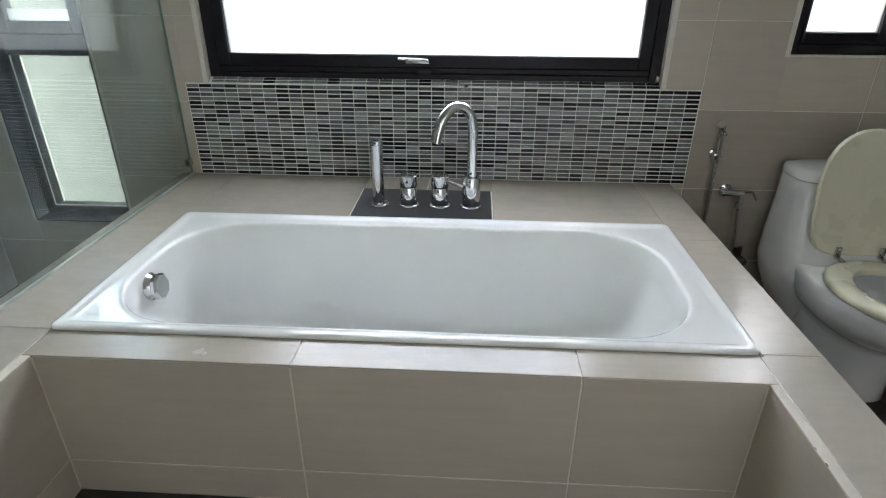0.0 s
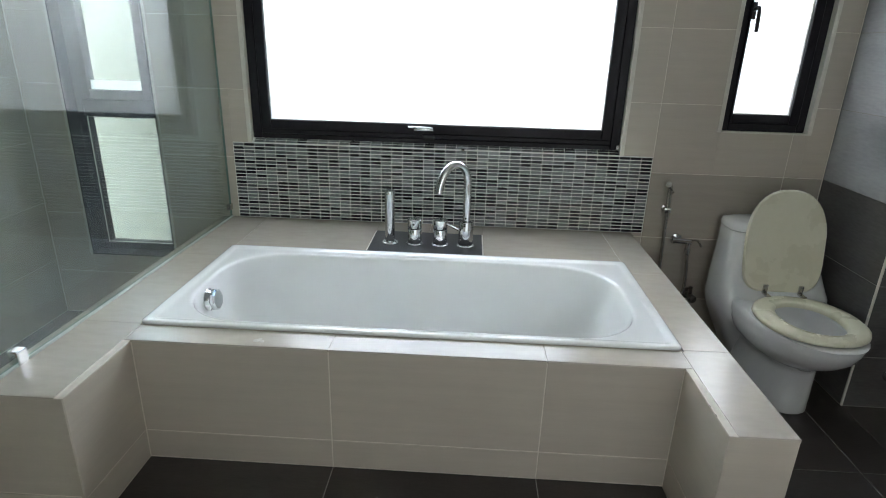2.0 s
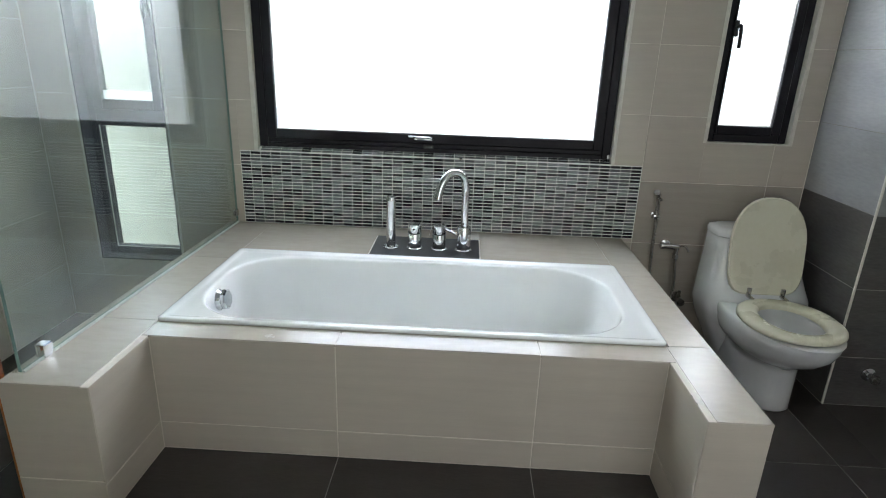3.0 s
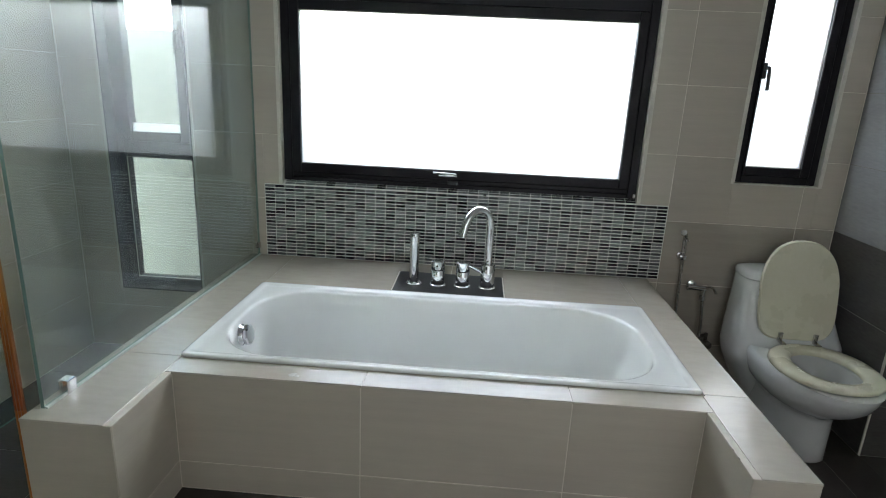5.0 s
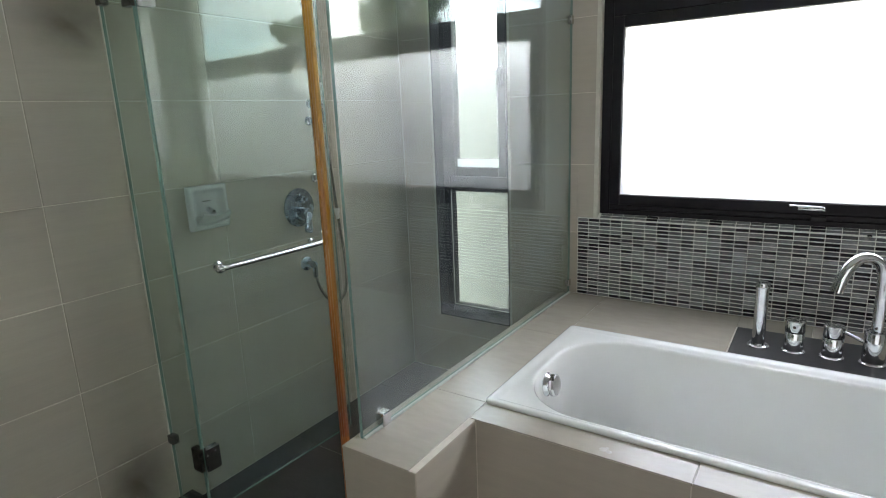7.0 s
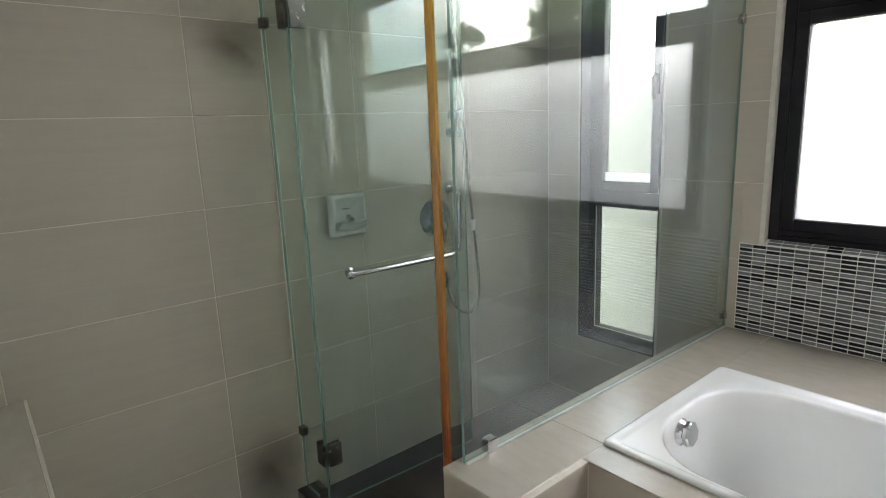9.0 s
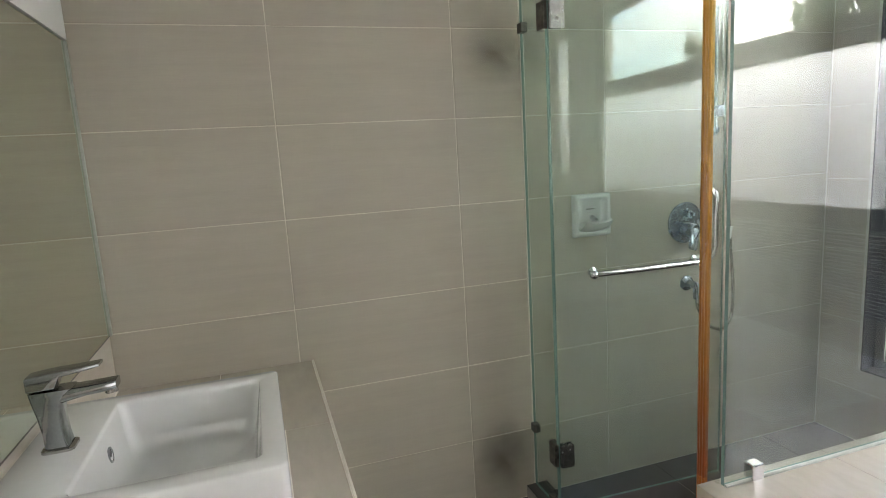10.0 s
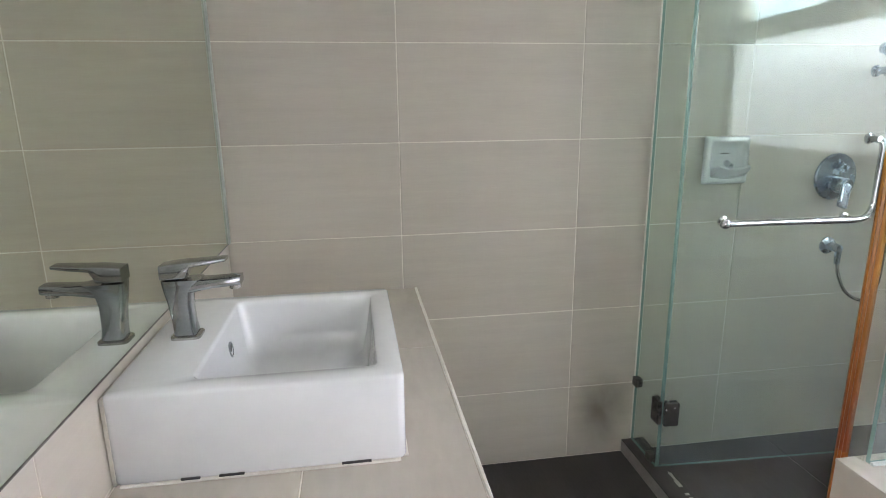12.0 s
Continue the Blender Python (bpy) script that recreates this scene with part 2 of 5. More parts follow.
GLASS_SCREEN = sheet_glass("water_marked_glass", (0.878, 0.922, 0.894), 0.045)
GLASS = sheet_glass("clear_vinyl", (0.93, 0.94, 0.92))
GLASS_WIN = glass("window_glass", (0.86, 0.88, 0.86))
m_edge, n_e, l_e, b_e = mat_new("green_glass_edge")
b_e.inputs["Base Color"].default_value = (0.34, 0.52, 0.47, 1)
b_e.inputs["Roughness"].default_value = 0.12
b_e.inputs["Transmission Weight"].default_value = 0.5
GLASS_EDGE = m_edge
m_mir, n_m, l_m, b_m = mat_new("mirror_silver")
b_m.inputs["Base Color"].default_value, b_m.inputs["Metallic"].default_value, b_m.inputs["Roughness"].default_value = (0.72, 0.75, 0.66, 1), 1.0, 0.015
MIRROR = m_mir
m_fr, n_f, l_f, b_f = mat_new("frosted_film")
n_f.remove(b_f)
f_t = n_f.new("ShaderNodeBsdfTranslucent")
f_n = n_f.new("ShaderNodeTexNoise")
f_n.inputs["Scale"].default_value = 2.0
f_r = n_f.new("ShaderNodeValToRGB")
f_r.color_ramp.elements[0].color, f_r.color_ramp.elements[1].color = (0.84, 0.85, 0.86, 1), (0.9, 0.9, 0.9, 1)
l_f.new(f_n.outputs["Fac"], f_r.inputs[0])
l_f.new(f_r.outputs[0], f_t.inputs["Color"])
f_g = n_f.new("ShaderNodeBsdfGlass")
f_g.inputs["Roughness"].default_value, f_g.inputs["IOR"].default_value = 0.36, 1.45
f_m = n_f.new("ShaderNodeMixShader")
f_m.inputs[0].default_value = 0.72
l_f.new(f_t.outputs[0], f_m.inputs[1])
l_f.new(f_g.outputs[0], f_m.inputs[2])
l_f.new(f_m.outputs[0], n_f["Material Output"].inputs["Surface"])
FROST = m_fr

# ---- building helpers ----


def mesh_of(name, bm, mat, smooth=False, angle=40):
    me = bpy.data.meshes.new(name)
    bmesh.ops.recalc_face_normals(bm, faces=bm.faces)
    bm.to_mesh(me)
    bm.free()
    for m in (mat if isinstance(mat, (list, tuple)) else [mat]):
        me.materials.append(m)
    if smooth:
        me.polygons.foreach_set("use_smooth", [True] * len(me.polygons))
        me.set_sharp_from_angle(angle=radians(angle))
    return me


def thing(name, label, category, at=(0, 0, 0), group="", kind=""):
    ob = new(name)
    ob.empty_display_size = 0.1
    ob.location = at
    return tagged(ob, label, category, group, kind)


def part(name, bm, material, parent, label="", smooth=False, angle=40):
    """Links a bmesh, given in world coordinates, as one mesh object under a thing or a part."""
    ob = new(name, mesh_of(name, bm, material, smooth, angle))
    if parent is not None:
        ob.parent = parent
        base, p = Vector((0, 0, 0)), parent
        while p is not None:
            base += p.location
            p = p.parent
        ob.location = -base
    return tagged(ob, label)


def box(bm, x0, x1, y0, y1, z0, z1, bevel=0.0, seg=2):
    vs = [bm.verts.new((x, y, z)) for x in (x0, x1) for y in (y0, y1) for z in (z0, z1)]
    fs = [bm.faces.new([vs[i] for i in q]) for q in ((0, 1, 3, 2), (4, 6, 7, 5), (0, 4, 5, 1), (2, 3, 7, 6), (0, 2, 6, 4), (1, 5, 7, 3))]
    if bevel:
        edges = list({e for f in fs for e in f.edges})
        bmesh.ops.bevel(bm, geom=edges, offset=bevel, segments=seg, affect="EDGES", profile=0.5)
    return bm


def boxm(*a, **k):
    return box(bmesh.new(), *a, **k)


def loft(bm, rings, cap0=True, cap1=True):
    rows = [[bm.verts.new(p) for p in r] for r in rings]
    k = len(rows[0])
    for a, b in zip(rows, rows[1:]):
        for i in range(k):
            bm.faces.new((a[i], a[(i + 1) % k], b[(i + 1) % k], b[i]))
    if cap0:
        bm.faces.new(rows[0][::-1])
    if cap1:
        bm.faces.new(rows[-1])
    return bm


def lathe(bm, centre, axis, profile, k=24):
    """profile: (radius, distance along the axis) pairs."""
    axis = Vector(axis).normalized()
    q = axis.to_track_quat("Z", "Y")
    rings = []
    for r, h in profile:
        rings.append([Vector(centre) + q @ Vector((max(r, 1e-4) * math.cos(2 * math.pi * i / k), max(r, 1e-4) * math.sin(2 * math.pi * i / k), h)) for i in range(k)])
    return loft(bm, rings)


def smooth_path(pts, n=8):
    pts = [Vector(p) for p in pts]
    out = []
    for i in range(len(pts) - 1):
        p0, p1, p2, p3 = pts[max(i - 1, 0)], pts[i], pts[i + 1], pts[min(i + 2, len(pts) - 1)]
        for s in range(n):
            t = s / n
            out.append(0.5 * ((2 * p1) + (p2 - p0) * t + (2 * p0 - 5 * p1 + 4 * p2 - p3) * t * t + (3 * p1 - p0 - 3 * p2 + p3) * t ** 3))
    return out + [pts[-1]]


def tube(bm, pts, r, k=12, flat=1.0):
    """A pipe along points; r may be a number or a function of 0..1."""
    pts = [Vector(p) for p in pts]
    rings, up = [], Vector((0.3, 0.2, 1)).normalized()
    for i, p in enumerate(pts):
        d = (pts[min(i + 1, len(pts) - 1)] - pts[max(i - 1, 0)]).normalized()
        side = d.cross(up)
        side = side.normalized() if side.length > 1e-3 else Vector((1, 0, 0))
        up = side.cross(d).normalized()
        rad = r(i / (len(pts) - 1)) if callable(r) else r
        rings.append([p + (side * math.cos(2 * math.pi * j / k) + up * flat * math.sin(2 * math.pi * j / k)) * rad for j in range(k)])
    return loft(bm, rings)


def rrect(cx, cy, a, b, r, z, k=12):
    """A rounded rectangle ring, half sizes a and b, 4 * (k + 1) points."""
    r = min(r, a - 1e-4, b - 1e-4)
    pts = []
    for sx, sy, a0 in ((1, 1, 0), (-1, 1, 90), (-1, -1, 180), (1, -1, 270)):
        for i in range(k + 1):
            t = radians(a0 + 90 * i / k)
            pts.append((cx + sx * (a - r) + r * math.cos(t), cy + sy * (b - r) + r * math.sin(t), z))
    return pts


def oval(cx, y_back, y_front, hx, z, k=40, power=2.3):
    """A superellipse from y_back to y_front (towards -y)."""
    cy, hy = (y_back + y_front) / 2, abs(y_back - y_front) / 2
    pts = []
    for i in range(k):
        t = 2 * math.pi * i / k
        c, s = math.cos(t), math.sin(t)
        pts.append((cx + hx * math.copysign(abs(c) ** (2 / power), c), cy + hy * math.copysign(abs(s) ** (2 / power), s), z))
    return pts


def minus(rect, holes):
    """The pieces of rect (u0, u1, v0, v1) that no hole covers."""
    out = [rect]
    for h in holes:
        nxt = []
        for u0, u1, v0, v1 in out:
            a0, a1, b0, b1 = max(u0, h[0]), min(u1, h[1]), max(v0, h[2]), min(v1, h[3])
            if a0 >= a1 or b0 >= b1:
                nxt.append((u0, u1, v0, v1))
                continue
            for q in ((u0, a0, v0, v1), (a1, u1, v0, v1), (a0, a1, v0, b0), (a0, a1, b1, v1)):
                if q[1] - q[0] > 0.004 and q[3] - q[2] > 0.004:
                    nxt.append(q)
        out = nxt
    return out


TILE_MESHES = {}


def tile_mesh(name, w, h, mat, thick=0.008, cham=0.0012):
    key = (round(w, 3), round(h, 3), mat.name, thick)
    if key not in TILE_MESHES:
        v = []
        for inset, n in ((0, -thick), (0, -cham), (cham, 0)):
            v += [(inset, inset, n), (w - inset, inset, n), (w - inset, h - inset, n), (inset, h - inset, n)]
        f = [(8, 9, 10, 11)]
        for r in (0, 4):
            f += [(r + i, r + (i + 1) % 4, r + 4 + (i + 1) % 4, r + 4 + i) for i in range(4)]
        me = bpy.data.meshes.new(name)
        me.from_pydata(v, [], f)
        me.materials.append(mat)
        TILE_MESHES[key] = me
    return TILE_MESHES[key]


def plane_matrix(origin, u, v):
    u, v = Vector(u), Vector(v)
    n = u.cross(v)
    m = Matrix((u, v, n)).transposed().to_4x4()
    m.translation = origin
    return m


def tiles(parent, mat, origin, u, v, u_cuts, v_cuts, holes=(), gap=0.003, name="tile", thick=0.008):
    """Single tiles between the cuts of a plane, with open joints; the parent is the piece of the setting that they clad."""
    m = plane_matrix(origin, u, v)
    inv = Matrix.Translation(-parent.location)
    for u0, u1 in zip(u_cuts, u_cuts[1:]):
        for v0, v1 in zip(v_cuts, v_cuts[1:]):
            for a0, a1, b0, b1 in minus((u0 + gap / 2, u1 - gap / 2, v0 + gap / 2, v1 - gap / 2), holes):
                ob = new(name, tile_mesh(name, a1 - a0, b1 - b0, mat, thick))
                ob.parent = parent
                ob.matrix_basis = inv @ m @ Matrix.Translation((a0, b0, random.uniform(-0.0003, 0.0003)))


def cuts(lo, hi, first, pitch):
    """Tile joints of a pitch through first, clipped to lo..hi."""
    k = math.ceil((lo - first) / pitch - 1e-6)
    out = [lo]
    while first + k * pitch < hi - 0.004:
        p = first + k * pitch
        if p > lo + 0.004:
            out.append(p)
        k += 1
    return out + [hi]


def slab(name, material, pieces, axis, w0, w1, label=""):
    """A wall of thickness w0..w1 across axis, from rectangles (u0, u1, v0, v1)."""
    bm = bmesh.new()
    for u0, u1, v0, v1 in pieces:
        if axis == "y":
            box(bm, u0, u1, w0, w1, v0, v1)
        elif axis == "x":
            box(bm, w0, w1, u0, u1, v0, v1)
        else:
            box(bm, u0, u1, v0, v1, w0, w1)
    ob = new(name, mesh_of(name, bm, material))
    return tagged(ob, label, name.split("_")[0], kind="structure")

# ---- large structure ----
X_E, Y_S, Z_C = 4.7, -2.938, 2.6          # east wall, south wall, ceiling
BOX_X, BOX_Y = 3.742, -0.517              # corner of the charcoal-tiled duct
DECK, STEP = 0.57, 0.16
ROW, ROW0 = 0.3042, -0.0135
W_MAIN = (1.079, 2.816, 0.935, 2.42)
W_SMALL = (3.241, 3.631, 1.060, 2.42)
W_SHOWER = (0.203, 0.637, 0.334, 2.42)
DECK_X = (0.914, 1.160, 2.745, 2.909)     # outer west, inner west, inner east, outer east of the tub surround
DECK_Y = (-1.245, -1.537)                  # apron, ends of the arms
rows_full = cuts(0.0, Z_C, ROW0, ROW)
rows_north = cuts(0.0, Z_C, 0.237, 0.314)   # joints of the north wall and the duct
BAND = 0.865                              # joint below which the tiles of the toilet bay are darker

wall_n = slab("wall_north", GROUT, minus((-0.2, 5.0, -0.1, 2.75), [W_MAIN, W_SMALL, W_SHOWER]), "y", 0.0018, 0.2, "north wall clad in beige porcelain tiles, with three windows")
wall_w = slab("wall_west", GROUT, [(-3.2, 0.2, -0.1, 2.75)], "x", -0.2, -0.0018, "west wall clad in beige porcelain tiles")
# opening out of view, made wider so more light reaches the west wall
DOORWAY = (1.76, 3.54, 0.0, 2.08)
wall_s = slab("wall_south", GROUT, minus((-0.2, 5.0, -0.1, 2.75), [DOORWAY]), "y", Y_S - 0.2, Y_S - 0.0018, "south wall behind the vanity, beige tiles and mirror")
wall_e = slab("wall_east", PAINT, [(-3.2, 0.2, -0.1, 2.75)], "x", X_E, X_E + 0.2, "plain painted east wall")
hall = slab("wall_hall", PAINT, [(-0.2, 5.0, -0.1, 2.75)], "y", -4.6, -4.4, "plain painted wall of the adjoining room")
hall_w = slab("wall_hall_west", PAINT, [(-4.4, Y_S - 0.2, -0.1, 2.75)], "x", 0.6, 0.8, "plain painted wall of the adjoining room")
hall_e = slab("wall_hall_east", PAINT, [(-4.4, Y_S - 0.2, -0.1, 2.75)], "x", 4.0, 4.2, "plain painted wall of the adjoining room")
door_1 = thing("door_1", "plain white door frame at the bathroom entrance", "door frame", (DOORWAY[0], Y_S, 0), kind="structure")
ceiling = slab("ceiling", PAINT, [(-0.2, 5.0, -4.6, 0.2)], "z", Z_C + 0.15, Z_C + 0.3, "white painted ceiling")
floor = slab("floor", GROUT_DARK, [(-0.2, 5.0, -4.5, 0.2)], "z", -0.15, -0.0018, "dark charcoal porcelain tile floor")
duct = slab("wall_duct", GROUT_DARK, [(BOX_X + 0.0018, X_E, 0.0, Z_C)], "y", BOX_Y + 0.0018, -0.001, "boxed duct clad in charcoal porcelain tiles")

# tub surround: masonry body with two arms, and the raised step between them
bm = bmesh.new()
e = 0.0018
box(bm, DECK_X[0] + e, DECK_X[1] - e, DECK_Y[1] + e, -0.002, 0, DECK - e)
box(bm, DECK_X[2] + e, DECK_X[3] - e, DECK_Y[1] + e, -0.002, 0, DECK - e)
box(bm, DECK_X[1] - e, DECK_X[2] + e, DECK_Y[0] + e, -1.165, 0, DECK - e)
box(bm, DECK_X[1] - e, DECK_X[2] + e, -0.43, -0.002, 0, DECK - e)
surround = new("tub_surround", mesh_of("tub_surround", bm, GROUT))
tagged(surround, "raised bathtub surround clad in beige porcelain tiles", "tub surround", kind="structure")
step = slab("step", GROUT_DARK, [(DECK_X[1], DECK_X[2], DECK_Y[1], DECK_Y[0] - 0.001)], "z", 0.0, STEP - e, "raised charcoal-tiled step before the bathtub")
kerb = slab("shower_kerb", GROUT_DARK, [(0.001, DECK_X[0], -1.55, -1.46)], "z", 0.0, 0.05, "low dark stone kerb at the shower entrance")
kerb["category"] = "kerb"

for q in ((DOORWAY[0], DOORWAY[0] + 0.03, 0.0, DOORWAY[3]), (DOORWAY[1] - 0.03, DOORWAY[1], 0.0, DOORWAY[3]), (DOORWAY[0] + 0.03, DOORWAY[1] - 0.03, DOORWAY[3] - 0.03, DOORWAY[3])):
    part("frame_bar", boxm(q[0], q[1], Y_S - 0.2, Y_S + 0.006, q[2], q[3], bevel=0.002, seg=1), PAINT, door_1)

# ---- windows ----


def bar(parent, x0, x1, y0, y1, z0, z1, name="frame_bar", mat=FRAME):
    return part(name, boxm(x0, x1, y0, y1, z0, z1, bevel=0.003, seg=1), mat, parent)


def frame_ring(parent, x0, x1, z0, z1, w, y0, y1, name="frame_bar"):
    bar(parent, x0, x0 + w, y0, y1, z0, z1, name)
    bar(parent, x1 - w, x1, y0, y1, z0, z1, name)
    bar(parent, x0 + w + 0.0005, x1 - w - 0.0005, y0, y1, z0, z0 + w, name)
    bar(parent, x0 + w + 0.0005, x1 - w - 0.0005, y0, y1, z1 - w, z1, name)


def pane(parent, x0, x1, z0, z1, y, mat, name="pane", label=""):
    ob = part(name, boxm(x0, x1, y - 0.003, y + 0.003, z0, z1), mat, parent, label)
    ob.visible_shadow = False                  # lets the daylight in
    return ob


def gasket(parent, x0, x1, z0, z1, y):
    """A thin pale bead round the glass."""
    bm = bmesh.new()
    w = 0.003
    box(bm, x0 - w, x0, y, y + 0.006, z0, z1)
    box(bm, x1, x1 + w, y, y + 0.006, z0, z1)
    box(bm, x0 - w, x1 + w, y, y + 0.006, z0 - w, z0)
    box(bm, x0 - w, x1 + w, y, y + 0.006, z1, z1 + w)
    return part("glazing_bead", bm, CAULK, parent)


def jamb(parent, x0, x1, z0, z1, deep, sill=True, mat=CAULK):
    """Reveals that line an opening in the north wall."""
    t = 0.006
    for a, b in ((x0 - 0.012, x0), (x1, x1 + 0.012)):
        part("reveal_trim", boxm(a, b, -0.002, 0.0015, z0, z1, bevel=0.0008, seg=1), CAULK, parent)
    part("reveal", boxm(x0, x0 + t, -0.001, deep, z0, z1), mat, parent)
    part("reveal", boxm(x1 - t, x1, -0.001, deep, z0, z1), mat, parent)
    part("reveal", boxm(x0 + t, x1 - t, -0.001, deep, z1 - t, z1), mat, parent)
    if sill:
        part("window_sill", boxm(x0 + t, x1 - t, -0.003, deep, z0, z0 + t), mat, parent)


win1 = thing("window_1", "wide dark-framed window, frosted below, clear above", "window", ((W_MAIN[0] + W_MAIN[1]) / 2, 0.05, W_MAIN[2]), kind="structure")
x0, x1, z0, z1 = W_MAIN
jamb(win1, x0, x1, z0, z1, 0.1, sill=False)
frame_ring(win1, x0 + 0.006, x1 - 0.006, z0 + 0.002, z1 - 0.006, 0.042, 0.03, 0.1)
bar(win1, x0 + 0.0485, x1 - 0.0485, 0.03, 0.1, z0 + 0.0445, z0 + 0.0665)
bar(win1, x0 + 0.0485, x1 - 0.0485, 0.03, 0.1, 1.797, 1.876, "transom")
sash = thing("sash", "", "", (0, 0, 0))
sash.parent = win1
sash.location = -win1.location
frame_ring(sash, x0 + 0.05, x1 - 0.05, z0 + 0.067, 1.795, 0.044, 0.022, 0.085, "sash_bar")
pane(sash, 1.170, 2.725, 1.044, 1.754, 0.05, FROST, "frosted_pane")
gasket(sash, 1.174, 2.721, 1.047, 1.750, 0.04)
pane(win1, 1.125, 2.770, 1.874, 2.374, 0.06, GLASS_WIN, label="clear upper pane")
bm = bmesh.new()                              # sash latch
box(bm, 1.855, 1.945, 0.006, 0.022, 1.018, 1.03, bevel=0.003)
tube(bm, smooth_path([(1.945, 0.008, 1.026), (1.93, -0.012, 1.034), (1.88, -0.02, 1.037), (1.83, -0.018, 1.038)]), 0.005, 8)
part("latch", bm, CHROME, win1, "chrome latch", smooth=True)
bm = bmesh.new()                              # latch keeper
box(bm, 1.90, 1.95, 0.012, 0.03, 0.978, 0.996, bevel=0.003)
part("latch_keeper", bm, RUBBER, win1)
part("corner_cap", boxm(2.792, 2.806, 0.018, 0.03, 0.96, 0.982, bevel=0.003), STEEL, win1)

win2 = thing("window_2", "narrow dark-framed frosted casement window beside the toilet", "window", ((W_SMALL[0] + W_SMALL[1]) / 2, 0.05, W_SMALL[2]), kind="structure")
x0, x1, z0, z1 = W_SMALL
jamb(win2, x0, x1, z0, z1, 0.1)
frame_ring(win2, x0 + 0.006, x1 - 0.006, z0 + 0.006, z1 - 0.006, 0.036, 0.03, 0.1)
for q in ((x0 + 0.0425, x0 + 0.052, z0 + 0.043, z1 - 0.043), (x1 - 0.083, x1 - 0.0425, z0 + 0.043, z1 - 0.043), (x0 + 0.0525, x1 - 0.0835, z0 + 0.043, z0 + 0.081), (x0 + 0.0525, x1 - 0.0835, z1 - 0.081, z1 - 0.043)):
    bar(win2, q[0], q[1], 0.022, 0.085, q[2], q[3], "sash_bar")
pane(win2, x0 + 0.050, x1 - 0.081, z0 + 0.078, z1 - 0.078, 0.05, FROST, "frosted_pane")
gasket(win2, x0 + 0.055, x1 - 0.086, z0 + 0.084, z1 - 0.08, 0.04)
bm = bmesh.new()
box(bm, 3.281, 3.301, 0.004, 0.022, 1.535, 1.605, bevel=0.004)
tube(bm, smooth_path([(3.291, 0.004, 1.575), (3.291, -0.03, 1.58), (3.293, -0.036, 1.555), (3.297, -0.034, 1.485)]), 0.008, 8)
part("casement_handle", bm, RUBBER, win2, "black casement handle", smooth=True)

win3 = thing("window_3", "tall narrow dark-framed window in the shower", "window", ((W_SHOWER[0] + W_SHOWER[1]) / 2, 0.08, W_SHOWER[2]), kind="structure")
x0, x1, z0, z1 = W_SHOWER
jamb(win3, x0, x1, z0, z1, 0.14, mat=FRAME)
frame_ring(win3, x0 + 0.006, x1 - 0.006, z0 + 0.006, z1 - 0.006, 0.036, 0.07, 0.14)
bar(win3, x0 + 0.0425, x1 - 0.0425, 0.07, 0.14, 1.022, 1.103, "transom")
frame_ring(win3, x0 + 0.043, x1 - 0.043, 1.105, z1 - 0.043, 0.045, 0.062, 0.12, "sash_bar")
pane(win3, x0 + 0.04, x1 - 0.04, z0 + 0.04, 1.024, 0.1, GLASS_WIN, label="clear lower pane")
pane(win3, x0 + 0.086, x1 - 0.086, 1.148, z1 - 0.086, 0.09, GLASS_WIN, label="clear upper pane")
gasket(win3, x0 + 0.044, x1 - 0.044, z0 + 0.044, 1.020, 0.08)
# translucent white strips along the pane's bottom and right edges
part("white_strip", boxm(x0 + 0.09, x1 - 0.09, 0.082, 0.0845, 1.151, 1.193), FROST, win3, "translucent white strip along the pane")
part("white_strip", boxm(x1 - 0.0985, x1 - 0.09, 0.082, 0.0845, 1.1935, 1.62), FROST, win3)
bm = bmesh.new()
box(bm, 0.562, 0.584, 0.05, 0.062, 1.55, 1.68, bevel=0.004)
tube(bm, smooth_path([(0.573, 0.05, 1.63), (0.573, 0.032, 1.632), (0.572, 0.028, 1.6), (0.572, 0.03, 1.53)]), 0.009, 8)
part("casement_handle", bm, RUBBER, win3, smooth=True)

# ---- glass shower screen ----
PX = 0.953                                     # plane of the fixed screen
GLASS_TOP = 2.02


def glass_slab(name, corners, thick, z0, z1, parent, label=""):
    """An upright toughened pane between two floor points, with green edges."""
    a, b = Vector((*corners[0], 0)), Vector((*corners[1], 0))
    d = (b - a).normalized()
    nrm = Vector((-d.y, d.x, 0)) * thick / 2
    bm = bmesh.new()
    lo = [bm.verts.new(p + Vector((0, 0, z0))) for p in (a - nrm, b - nrm, b + nrm, a + nrm)]
    hi = [bm.verts.new(v.co + Vector((0, 0, z1 - z0))) for v in lo]
    for i in range(4):
        f = bm.faces.new((lo[i], lo[(i + 1) % 4], hi[(i + 1) % 4], hi[i]))
        f.material_index = i % 2
    for f in (bm.faces.new(lo[::-1]), bm.faces.new(hi)):
        f.material_index = 1
    return part(name, bm, [GLASS_SCREEN, GLASS_EDGE], parent, label)


def clamp(parent, x, y, z, sx, sy, sz, mat=CHROME, name="clamp"):
    return part(name, boxm(x - sx / 2, x + sx / 2, y - sy / 2, y + sy / 2, z - sz / 2, z + sz / 2, bevel=0.003), mat, parent)


